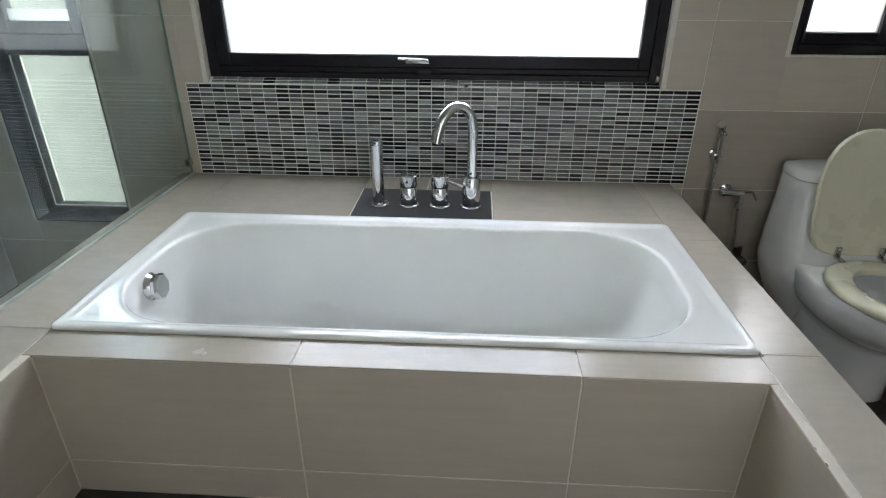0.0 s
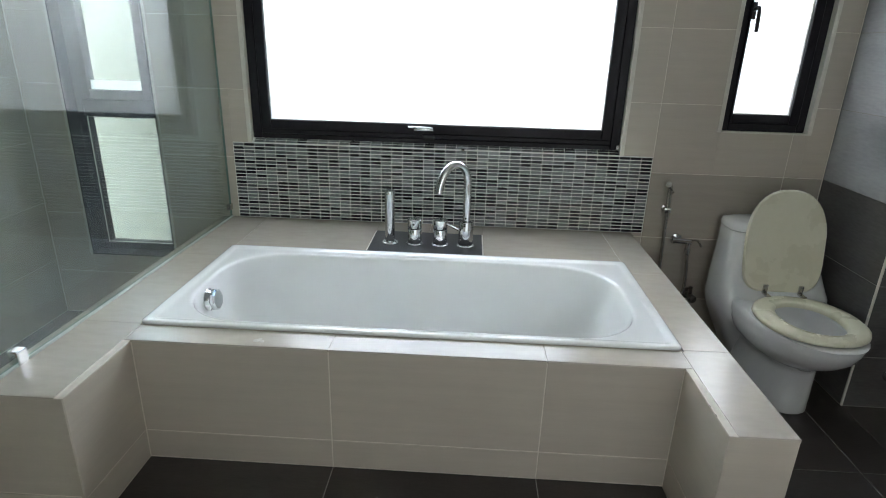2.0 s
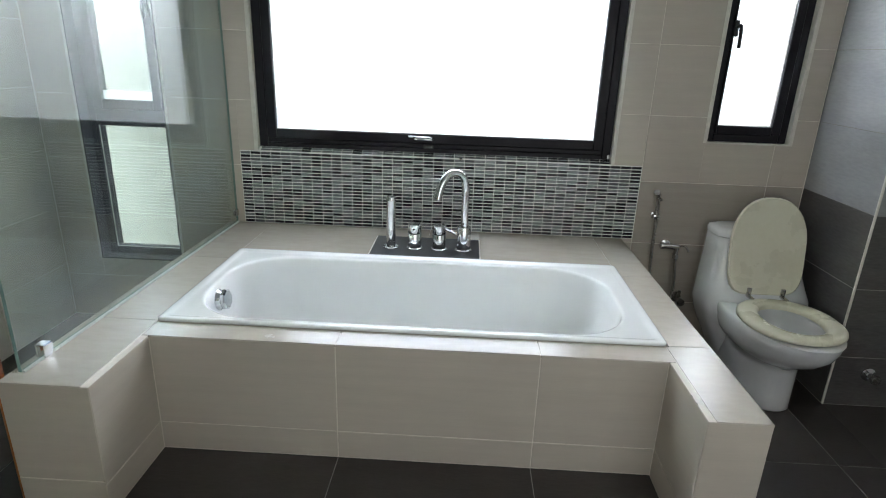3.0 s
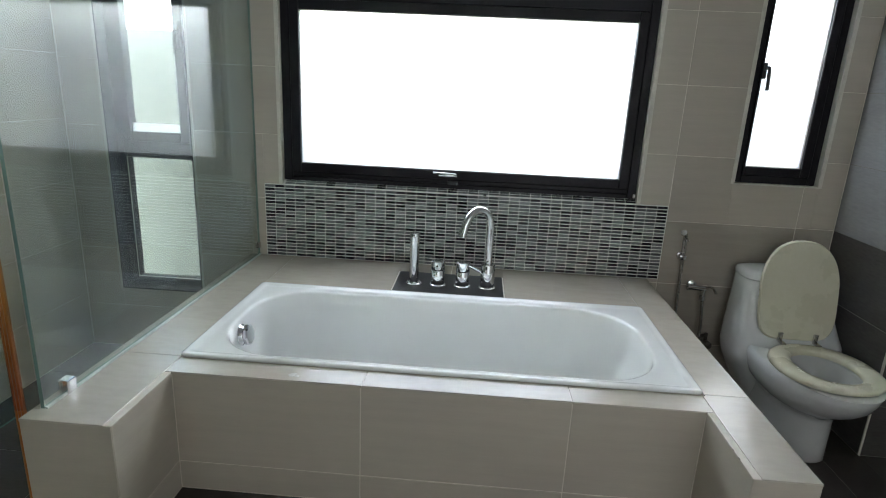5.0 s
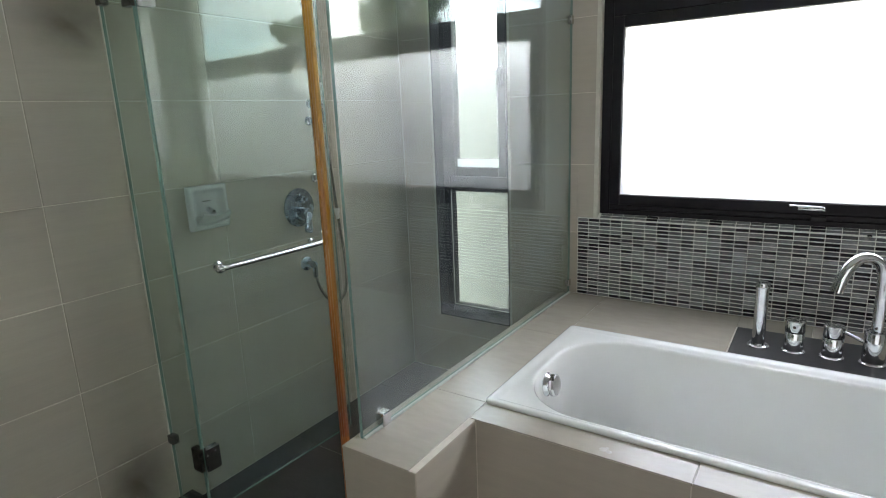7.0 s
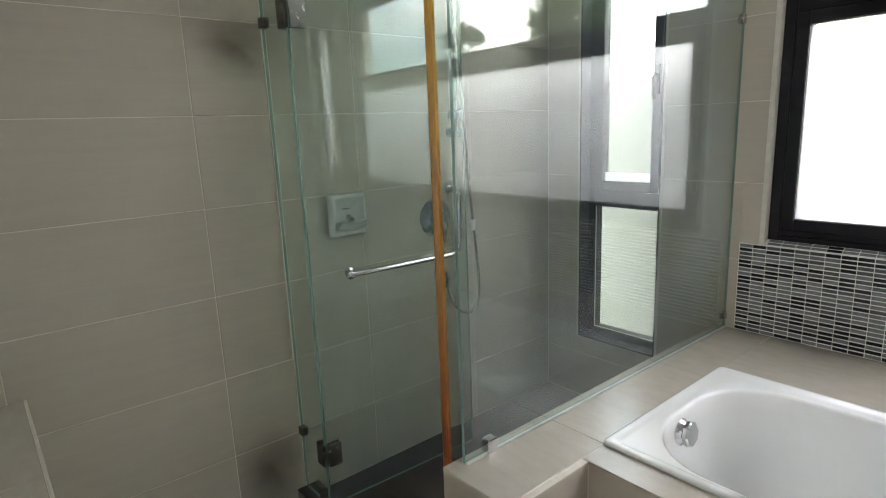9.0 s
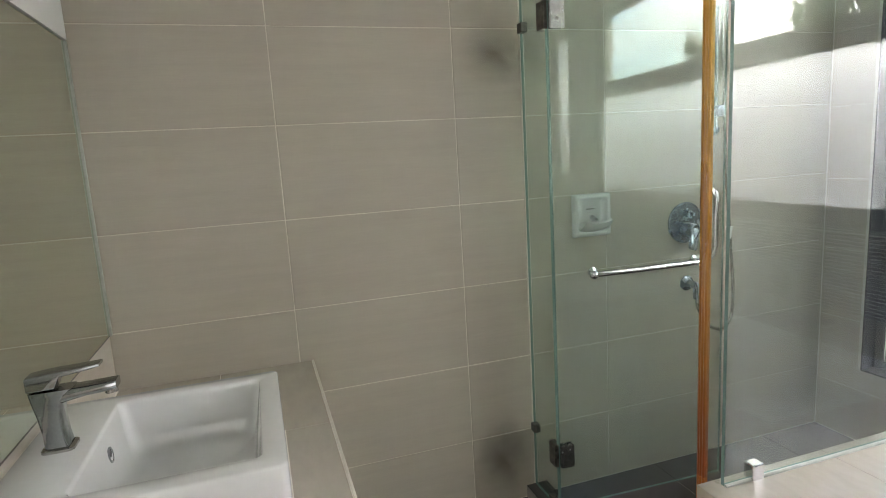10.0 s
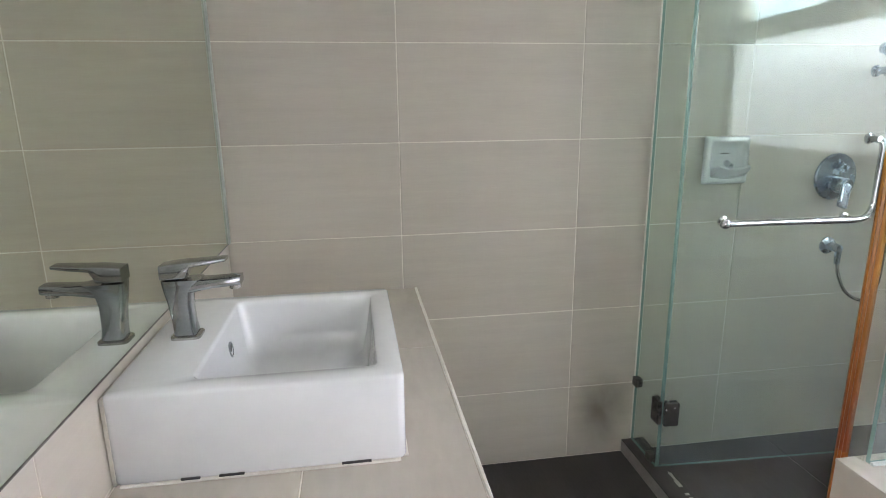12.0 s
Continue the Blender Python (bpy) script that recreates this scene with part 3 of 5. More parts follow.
screen = thing("shower_screen", "fixed clear glass shower screen standing on the tub deck", "shower screen", (PX, -0.75, DECK))
glass_slab("pane", ((PX - 0.010, -1.487), (PX, -0.004)), 0.010, DECK + 0.002, GLASS_TOP, screen)
clamp(screen, PX - 0.008, -1.394, DECK + 0.021, 0.03, 0.034, 0.04)
clamp(screen, PX, -0.014, DECK + 0.05, 0.022, 0.026, 0.03, STEEL)
clamp(screen, PX, -0.014, 1.80, 0.022, 0.026, 0.036, STEEL)
part("silicone_seal", tube(bmesh.new(), [(PX - 0.003, -1.485, DECK + 0.002), (PX + 0.008, -0.01, DECK + 0.002)], 0.005, 8), SILICONE, screen)

SEAL = (0.890, -1.498)
seal = thing("door_seal", "aged amber vinyl seal strip at the shower entrance", "seal strip", (*SEAL, 0))
bm = bmesh.new()
prof = [(-0.012, -0.006), (-0.007, -0.008), (-0.005, -0.005), (0.0, -0.009), (0.004, -0.005), (0.008, -0.008), (0.011, -0.004), (0.011, 0.006), (-0.012, 0.006)]
loft(bm, [[(SEAL[0] + a, SEAL[1] + b, z) for a, b in prof] for z in (DECK + 0.001, GLASS_TOP)])
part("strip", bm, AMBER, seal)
bm = bmesh.new()
loft(bm, [[(SEAL[0] + a, SEAL[1] + b, z) for a, b in prof] for z in (0.05, DECK)])
part("lower_strip", bm, AMBER_DARK, seal, "red-brown lower strip")
bm = bmesh.new()                                 # clear vinyl web that clips the strip to the edge of the screen
lo = [bm.verts.new((x_, y_, DECK + 0.002)) for x_, y_ in ((SEAL[0] + 0.011, SEAL[1] - 0.001), (PX - 0.017, -1.491), (PX - 0.017, -1.489), (SEAL[0] + 0.011, SEAL[1] + 0.001))]
hi = [bm.verts.new((*v.co[:2], GLASS_TOP)) for v in lo]
for i in range(4):
    bm.faces.new((lo[i], lo[(i + 1) % 4], hi[(i + 1) % 4], hi[i]))
bm.faces.new(lo[::-1])
bm.faces.new(hi)
part("web", bm, GLASS, seal, "clear vinyl web")

HX, HY = 0.195, -1.508                           # door hinge line
fixed = thing("hinge_panel", "narrow fixed glass panel clipped to the tiled wall", "glass panel", (0.1, HY, 0.05))
glass_slab("pane", ((0.006, HY), (HX - 0.006, HY)), 0.010, 0.052, GLASS_TOP, fixed)
for zc in (0.30, 1.81):
    clamp(fixed, 0.018, HY - 0.002, zc, 0.034, 0.026, 0.034, DARK_METAL, "wall_clip")
clamp(fixed, HX - 0.05, HY, 0.066, 0.03, 0.026, 0.03, DARK_METAL, "wall_clip")
part("silicone_seal", boxm(0.0, 0.005, HY - 0.009, HY + 0.009, 0.052, GLASS_TOP, bevel=0.002, seg=1), CAULK, fixed)

# door, standing open into the shower
DA = radians(87.0)
DW = 0.70
dd = Vector((math.cos(DA), math.sin(DA), 0))
dn = Vector((math.sin(DA), -math.cos(DA), 0))   # towards the room
door = thing("shower_door", "clear glass shower door standing open, with chrome bar handle", "shower door", (HX, HY, 0.06))
glass_slab("pane", ((HX + 0.004, HY), (HX + dd.x * DW, HY + dd.y * DW)), 0.010, 0.062, GLASS_TOP, door)


def at_door(s, off, z):
    return Vector((HX, HY, z)) + dd * s + dn * off


for zc in (0.265, 1.815):
    bm = bmesh.new()
    box(bm, HX - 0.052, HX - 0.002, HY - 0.013, HY + 0.013, zc - 0.045, zc + 0.045, bevel=0.004)
    part("hinge", bm, DARK_METAL, door, "chrome glass hinge")
    bm = bmesh.new()
    for off in (-0.013, 0.005):
        vs = [at_door(s, o, z) for s in (0.004, 0.058) for o in (off, off + 0.008) for z in (zc - 0.045, zc + 0.045)]
        b_v = [bm.verts.new(p) for p in vs]
        for q in ((0, 1, 3, 2), (4, 6, 7, 5), (0, 4, 5, 1), (2, 3, 7, 6), (0, 2, 6, 4), (1, 5, 7, 3)):
            bm.faces.new([b_v[i] for i in q])
    bmesh.ops.bevel(bm, geom=list(bm.edges), offset=0.003, segments=2, affect="EDGES")
    part("hinge_plate", bm, STEEL, door)
bm = bmesh.new()
off = 0.05
path = [at_door(0.13, off, 0.945), at_door(0.30, off, 0.945), at_door(0.50, off, 0.945), at_door(0.57, off, 0.946), at_door(0.605, off, 0.955), at_door(0.622, off, 0.985), at_door(0.625, off, 1.03), at_door(0.625, off, 1.12), at_door(0.625, off, 1.17), at_door(0.622, off - 0.006, 1.192), at_door(0.615, off - 0.03, 1.2), at_door(0.61, 0.005, 1.2)]
tube(bm, smooth_path(path, 6), 0.0105, 14)
part("bar_handle", bm, CHROME, door, "chrome L-shaped towel bar handle", smooth=True)
for s, z in ((0.145, 0.945), (0.565, 0.945), (0.61, 1.2)):
    bm = bmesh.new()
    lathe(bm, at_door(s, 0.005, z), dn, [(0.0, 0.0), (0.017, 0.0), (0.017, 0.006), (0.0095, 0.009), (0.0095, 0.045)], 18)
    part("handle_post", bm, CHROME, door, smooth=True)
bm = bmesh.new()
bmesh.ops.create_uvsphere(bm, u_segments=16, v_segments=10, radius=0.0165, matrix=Matrix.Translation(at_door(0.128, off, 0.945)))
part("handle_end", bm, CHROME, door, smooth=True)

# ---- bathtub and its fittings ----
tub = thing("bathtub", "white enamelled built-in bathtub with rolled rim, empty", "bathtub", (1.954, -0.797, STEP))
ocx, ocy, oa, ob_ = 1.952, -0.793, 0.818, 0.356
icx, icy, ia, ib = 1.942, -0.805, 0.751, 0.302
rings = [rrect(ocx, ocy, oa - 0.002, ob_ - 0.002, 0.014, DECK + 0.0005), rrect(ocx, ocy, oa, ob_, 0.016, DECK + 0.0037), rrect(ocx, ocy, oa - 0.001, ob_ - 0.001, 0.016, DECK + 0.0093),
         rrect(ocx, ocy, oa - 0.006, ob_ - 0.006, 0.016, DECK + 0.0121), rrect(ocx, ocy, oa - 0.014, ob_ - 0.014, 0.016, DECK + 0.0124), rrect(ocx, ocy, oa - 0.024, ob_ - 0.024, 0.018, DECK + 0.0115),
         rrect(ocx, ocy, oa - 0.030, ob_ - 0.030, 0.018, DECK + 0.0080), rrect(ocx, ocy, oa - 0.036, ob_ - 0.034, 0.02, DECK + 0.0068)]
for t in (0.35, 0.7):
    rings.append(rrect(ocx + (icx - ocx) * t, ocy + (icy - ocy) * t, oa - 0.037 + (ia + 0.006 - oa + 0.037) * t, ob_ - 0.035 + (ib + 0.006 - ob_ + 0.035) * t, 0.02 + 0.18 * t, DECK + 0.0066 - 0.001 * t))
rings += [rrect(icx, icy, ia + 0.006, ib + 0.006, 0.225, DECK + 0.0060), rrect(icx, icy, ia, ib, 0.22, DECK + 0.0050), rrect(icx, icy, ia - 0.004, ib - 0.004, 0.218, DECK + 0.0025),
          rrect(icx, icy, ia - 0.008, ib - 0.008, 0.216, DECK - 0.004)]
for i in range(1, 15):                        # sides: steep at the drain end, reclined at the other
    t = i / 14
    drop = math.sin(t * math.pi / 2) ** 0.9
    z = DECK - 0.004 - 0.385 * drop
    w = 0.028 * t + 0.16 * t ** 5
    wl_, wr = 0.05 * t + 0.17 * t ** 5, 0.13 * t + 0.20 * t ** 3
    xl, xr = icx - ia + 0.008 + wl_, icx + ia - 0.008 - wr
    rings.append(rrect((xl + xr) / 2, icy, (xr - xl) / 2, ib - 0.008 - w, 0.216 - 0.1 * t, z))
rings.append(rrect((xl + xr) / 2, icy, (xr - xl) / 2 - 0.05, 0.06, 0.05, z - 0.004))
part("shell", loft(bmesh.new(), rings, cap0=False), ENAMEL, tub, smooth=True, angle=60)
# thin dark strips along the back and right edges of the rim
bm = bmesh.new()
for q in ((1.1325, 2.7735, -0.4365, -0.4330), (2.7705, 2.7735, -1.149, -0.4365)):
    box(bm, q[0], q[1], q[2], q[3], DECK - 0.002, DECK + 0.002)
part("rim_sealant", bm, DARK_METAL, tub, "dark seam line along the back and right of the rim")
bm = bmesh.new()                                # overflow knob, octagonal
lathe(bm, (1.203, -0.838, 0.512), (1, 0, 0.12), [(0.0, 0.0), (0.040, 0.0), (0.041, 0.004), (0.034, 0.010), (0.029, 0.020)], 32)
part("overflow_rose", bm, CHROME, tub, "chrome overflow knob", smooth=True)
bm = bmesh.new()
lathe(bm, (1.222, -0.838, 0.514), (1, 0, 0.12), [(0.0, 0.0), (0.036, 0.0), (0.040, 0.004), (0.040, 0.013), (0.034, 0.018), (0.0, 0.019)], 8)
part("overflow_knob", bm, CHROME, tub)
bm = bmesh.new()
lathe(bm, (1.50, -0.808, 0.181), (0, 0, 1), [(0.0, 0.0), (0.032, 0.0), (0.032, 0.003), (0.024, 0.005), (0.0, 0.006)], 24)
part("waste", bm, CHROME, tub, smooth=True)

plate = thing("tap_plate", "black granite plate set in the tub deck under the taps", "stone plate", (1.945, -0.29, DECK))
bm = bmesh.new()
box(bm, 1.703, 2.189, -0.428, -0.152, DECK - 0.004, DECK + 0.006, bevel=0.0015, seg=1)
part("slab", bm, STONE, plate)
bm = bmesh.new()
for q in ((1.6975, 1.7025, -0.430, -0.148), (2.1895, 2.1945, -0.430, -0.148), (1.7025, 2.1895, -0.1515, -0.148)):
    box(bm, q[0], q[1], q[2], q[3], DECK - 0.003, DECK + 0.003)
part("joint", bm, CAULK, plate)
TZ = DECK + 0.006


def flange(parent, x, y, r=0.036):
    bm = bmesh.new()
    lathe(bm, (x, y, TZ), (0, 0, 1), [(0, 0), (r, 0), (r, 0.003), (r - 0.004, 0.007), (r - 0.009, 0.008), (0, 0.008)], 28)
    return part("flange", bm, CHROME, parent, smooth=True)


TY = -0.314
hs = thing("hand_shower", "chrome stick hand shower standing in the tub deck", "hand shower", (1.786, TY, TZ))
flange(hs, 1.786, TY, 0.036)
part("stick", lathe(bmesh.new(), (1.786, TY, TZ + 0.008), (0, 0, 1), [(0, 0), (0.020, 0), (0.021, 0.01), (0.021, 0.200), (0.0222, 0.205), (0.0222, 0.224), (0.0195, 0.228), (0, 0.229)], 24), CHROME, hs, smooth=True)


def valve(x, lever):
    v = thing("bath_tap", "chrome cylindrical deck-mounted bath tap" + (" with pin lever" if lever else ""), "tap", (x, TY, TZ), group="bath taps")
    flange(v, x, TY)
    part("body", lathe(bmesh.new(), (x, TY, TZ + 0.008), (0, 0, 1), [(0, 0), (0.0295, 0), (0.0305, 0.004), (0.0305, 0.062), (0.029, 0.064), (0, 0.064)], 28), CHROME, v, smooth=True)
    knob = part("knob", lathe(bmesh.new(), (x, TY, TZ + 0.075), (0, 0, 1), [(0, 0), (0.0305, 0), (0.0314, 0.003), (0.0314, 0.037), (0.0285, 0.040), (0, 0.0405)], 28), CHROME, v, smooth=True)
    if lever:
        part("pin_lever", tube(bmesh.new(), smooth_path([(x + 0.014, TY - 0.004, TZ + 0.102), (x + 0.055, TY - 0.014, TZ + 0.088), (x + 0.080, TY - 0.020, TZ + 0.078)], 4), 0.0055, 10), CHROME, knob, smooth=True)
    else:
        part("index_dot", lathe(bmesh.new(), (x - 0.002, TY - 0.0313, TZ + 0.096), (0, -1, 0), [(0, 0), (0.005, 0), (0.005, 0.001), (0, 0.0012)], 12), DARK_METAL, knob)


valve(1.894, False)
valve(2.005, True)
spout = thing("bath_spout", "tall chrome swan-neck bath spout", "spout", (2.116, TY, TZ))
flange(spout, 2.116, TY, 0.037)
part("base", lathe(bmesh.new(), (2.116, TY, TZ + 0.008), (0, 0, 1), [(0, 0), (0.0305, 0), (0.0318, 0.004), (0.0318, 0.100), (0.0295, 0.104), (0, 0.105)], 28), CHROME, spout, smooth=True)
neck = [(2.116, TY, TZ + 0.10), (2.116, TY, TZ + 0.18), (2.116, TY, TZ + 0.25), (2.115, TY - 0.001, TZ + 0.290), (2.105, TY - 0.006, TZ + 0.330), (2.080, TY - 0.02, TZ + 0.356), (2.048, TY - 0.037, TZ + 0.356), (2.020, TY - 0.054, TZ + 0.328), (2.003, TY - 0.064, TZ + 0.285), (1.995, TY - 0.069, TZ + 0.248)]
part("neck", tube(bmesh.new(), smooth_path(neck, 6), lambda s: 0.0185 + 0.004 * s, 18, flat=0.8), CHROME, spout, smooth=True)
part("grub_screw", lathe(bmesh.new(), (2.112, TY - 0.019, TZ + 0.128), (0, -1, 0), [(0, 0), (0.004, 0), (0.004, 0.0012), (0, 0.0014)], 10), DARK_METAL, spout)
for cx_, cz_ in ((2.085, 0.935),):
    hook = thing("wall_stud", "small chrome stud fixed to the mosaic", "stud", (cx_, 0, cz_))
    part("stud", lathe(bmesh.new(), (cx_, 0.002, cz_), (0, -1, 0), [(0, 0), (0.009, 0), (0.009, 0.004), (0.005, 0.012), (0, 0.014)], 14), CHROME, hook, smooth=True)

# ---- toilet ----
TX = 3.492
wc = thing("toilet", "white one-piece ceramic toilet with its cream lid raised", "toilet", (TX, -0.35, 0))
rings = [oval(TX, -0.05, -0.575, 0.118, 0.001), oval(TX, -0.045, -0.583, 0.123, 0.010), oval(TX, -0.045, -0.580, 0.122, 0.08), oval(TX, -0.04, -0.580, 0.124, 0.19), oval(TX, -0.03, -0.592, 0.132, 0.222), oval(TX, -0.03, -0.635, 0.152, 0.243),
         oval(TX, -0.025, -0.695, 0.180, 0.282), oval(TX, -0.02, -0.738, 0.198, 0.325), oval(TX, -0.02, -0.758, 0.206, 0.365), oval(TX, -0.02, -0.765, 0.207, 0.388), oval(TX, -0.025, -0.762, 0.203, 0.402), oval(TX, -0.03, -0.785, 0.196, 0.408)]
hole = lambda d, z, p=2.2: oval(TX, -0.335 - d, -0.70 + d, 0.128 - d * 0.8, z, power=p)
rings += [hole(-0.012, 0.4085), hole(-0.002, 0.406), hole(0.0, 0.395), hole(0.008, 0.36), hole(0.03, 0.30), hole(0.07, 0.245), hole(0.105, 0.215)]
part("bowl", loft(bmesh.new(), rings), CERAMIC, wc, smooth=True, angle=70)
rings = []
for z, hx, yb, yf in ((0.002, 0.10, -0.03, -0.24), (0.06, 0.112, -0.025, -0.24), (0.14, 0.15, -0.02, -0.25), (0.21, 0.190, -0.016, -0.28), (0.28, 0.222, -0.014, -0.31), (0.35, 0.238, -0.012, -0.33), (0.41, 0.232, -0.012, -0.315), (0.45, 0.226, -0.012, -0.275), (0.50, 0.217, -0.012, -0.238), (0.56, 0.209, -0.012, -0.214), (0.62, 0.204, -0.012, -0.20), (0.668, 0.201, -0.012, -0.193), (0.671, 0.196, -0.016, -0.188)):
    rings.append(oval(TX, yb, yf, hx, z, power=3.4))
part("tank", loft(bmesh.new(), rings), CERAMIC, wc, smooth=True, angle=70)
rings = [oval(TX, -0.016, -0.190, 0.198, 0.673, power=3.4), oval(TX, -0.011, -0.197, 0.205, 0.677, power=3.4), oval(TX, -0.011, -0.197, 0.205, 0.692, power=3.4), oval(TX, -0.016, -0.19, 0.199, 0.703, power=3.4), oval(TX, -0.04, -0.16, 0.17, 0.711, power=3.2)]
part("tank_lid", loft(bmesh.new(), rings), CERAMIC, wc, smooth=True, angle=50)
so = lambda d, z: oval(TX, -0.30 - d * 0.6, -0.745 + d, 0.200 - d, z, power=2.15)
si = lambda d, z: oval(TX, -0.375 + d * 0.3, -0.680 - d, 0.116 + d, z, power=2.15)
rings = [so(0.006, 0.412), so(0.0, 0.418), so(0.002, 0.430), so(0.012, 0.437), so(0.04, 0.440), si(0.03, 0.440), si(0.008, 0.437), si(0.0, 0.430), si(0.002, 0.414)]
bm = loft(bmesh.new(), rings, False, False)
part("seat", bm, CREAM, wc, "cream plastic seat", smooth=True, angle=60)
bm = bmesh.new()                                 # lid: a domed oval plate, raised and leaning on the tank
outline = []
for i in range(48):
    t = 2 * math.pi * i / 48
    c, s = math.cos(t), math.sin(t)
    wd = 0.168
    pw = 2.3 if s > 0 else 4.6
    outline.append((wd * math.copysign(abs(c) ** (2 / pw), c), 0.222 + 0.222 * math.copysign(abs(s) ** (2 / pw), s)))
tilt = radians(-11)
lid_m = Matrix.Translation((TX - 0.008, -0.285, 0.442)) @ Matrix.Rotation(tilt, 4, "X")
rings = []
for k_, dep in ((0.90, 0.004), (0.97, 0.0), (1.0, 0.006), (1.0, 0.014), (0.97, 0.021), (0.85, 0.025), (0.5, 0.029), (0.1, 0.030)):
    rings.append([lid_m @ Vector((u * k_, dep, (v - 0.222) * k_ + 0.222)) for u, v in outline])
loft(bm, rings)
part("lid", bm, CREAM, wc, "raised cream plastic lid", smooth=True, angle=50)
for sx in (-0.075, 0.075):
    bm = bmesh.new()
    lathe(bm, (TX + sx, -0.265, 0.408), (0, 0, 1), [(0, 0), (0.018, 0), (0.018, 0.006), (0.009, 0.01), (0.009, 0.03)], 16)
    tube(bm, [(TX + sx - 0.02, -0.272, 0.438), (TX + sx + 0.02, -0.272, 0.438)], 0.008, 12)
    box(bm, TX + sx - 0.010, TX + sx + 0.010, -0.33, -0.27, 0.436, 0.444, bevel=0.002)
    box(bm, TX + sx - 0.010, TX + sx + 0.010, -0.292, -0.284, 0.44, 0.478, bevel=0.002)
    part("lid_hinge", bm, STEEL, wc, "chrome lid hinge", smooth=True)
part("water", lathe(bmesh.new(), (TX, -0.52, 0.225), (0, 0, 1), [(0, 0), (0.06, 0), (0.06, 0.001), (0, 0.001)], 24), GLASS_WIN, wc)
for piece in wc.children:                        # the pan reaches forward; only the back of the tank keeps to the wall
    for v in piece.data.vertices:
        v.co.y -= 0.046 * min(1.0, max(0.0, (-v.co.y - 0.03) / 0.12))
        if v.co.y < -0.36:
            v.co.y = -0.36 + (v.co.y + 0.36) * 0.93
        v.co.z -= 0.013 * min(1.0, max(0.0, (v.co.z - 0.22) / 0.15))

# ---- bidet sprayer, bib tap, valve ----
spray = thing("bidet_sprayer", "chrome bidet spray hanging on the tiled wall", "bidet spray", (3.04, -0.03, 0.7))
bm = bmesh.new()
lathe(bm, (3.052, 0.0, 0.70), (0, -1, 0), [(0, 0), (0.018, 0), (0.018, 0.008), (0.009, 0.012), (0.009, 0.028)], 16)
box(bm, 3.036, 3.068, -0.05, -0.022, 0.688, 0.712, bevel=0.004)
part("holder", bm, CHROME, spray, smooth=True)
part("handle", tube(bmesh.new(), smooth_path([(3.056, -0.036, 0.66), (3.053, -0.038, 0.72), (3.049, -0.044, 0.78), (3.043, -0.056, 0.81), (3.03, -0.07, 0.828)]), lambda s: 0.010 + 0.003 * s * s, 14), STEEL, spray, smooth=True)
part("trigger", boxm(3.040, 3.056, -0.085, -0.055, 0.79, 0.80, bevel=0.003), STEEL, spray)
part("head", lathe(bmesh.new(), (3.034, -0.064, 0.822), (-0.5, -0.8, 0.5), [(0, 0), (0.012, 0), (0.0145, 0.010), (0.0145, 0.016), (0, 0.018)], 18), STEEL, spray, smooth=True)
part("hose", tube(bmesh.new(), smooth_path([(3.056, -0.036, 0.66), (3.058, -0.036, 0.55), (3.063, -0.036, 0.42), (3.075, -0.04, 0.28), (3.10, -0.05, 0.17), (3.14, -0.05, 0.14), (3.175, -0.05, 0.2), (3.186, -0.055, 0.34), (3.172, -0.058, 0.49)]), 0.0075, 10), STEEL, spray, "braided steel hose", smooth=True)
bib = thing("bib_tap", "chrome two-way bib tap on the tiled wall", "tap", (3.13, -0.03, 0.55))
bm = bmesh.new()
lathe(bm, (3.130, 0.0, 0.552), (0, -1, 0), [(0, 0), (0.024, 0), (0.024, 0.006), (0.012, 0.01), (0.012, 0.04)], 20)
tube(bm, [(3.102, -0.05, 0.556), (3.182, -0.05, 0.552)], 0.014, 14)
part("body", bm, CHROME, bib, smooth=True)
part("outlet", lathe(bmesh.new(), (3.170, -0.054, 0.55), (0, 0, -1), [(0, 0), (0.011, 0), (0.011, 0.03), (0.014, 0.032), (0.014, 0.056), (0, 0.058)], 16), CHROME, bib, smooth=True)
part("lever", tube(bmesh.new(), smooth_path([(3.177, -0.052, 0.558), (3.205, -0.066, 0.564), (3.222, -0.078, 0.538)], 4), 0.008, 10, flat=0.6), STEEL, bib, smooth=True)
part("side_cap", lathe(bmesh.new(), (3.106, -0.05, 0.556), (-1, 0, 0), [(0, 0), (0.016, 0), (0.016, 0.012), (0.012, 0.016), (0, 0.017)], 16), CHROME, bib, smooth=True)
av = thing("angle_valve", "tarnished angle valve beside the toilet", "valve", (3.22, -0.03, 0.27))
bm = bmesh.new()
lathe(bm, (3.225, 0.0, 0.27), (0, -1, 0), [(0, 0), (0.028, 0), (0.028, 0.006), (0.012, 0.01), (0.012, 0.06), (0.02, 0.062), (0.02, 0.085), (0, 0.088)], 18)
lathe(bm, (3.225, -0.045, 0.27), (0, 0, 1), [(0, 0), (0.009, 0), (0.009, 0.05), (0, 0.052)], 12)
part("body", bm, DARK_METAL, av, smooth=True)
sc = thing("stop_tap", "small chrome stop tap on the charcoal tiles", "tap", (3.90, BOX_Y - 0.02, 0.16))
part("rose", lathe(bmesh.new(), (3.90, BOX_Y, 0.16), (0, -1, 0), [(0, 0), (0.03, 0), (0.03, 0.005), (0.014, 0.01), (0.012, 0.04), (0, 0.041)], 18), CHROME, sc, smooth=True)
part("knob", lathe(bmesh.new(), (3.90, BOX_Y - 0.041, 0.16), (0, -1, 0), [(0, 0), (0.02, 0), (0.022, 0.008), (0.018, 0.02), (0, 0.022)], 14), STEEL, sc, smooth=True)

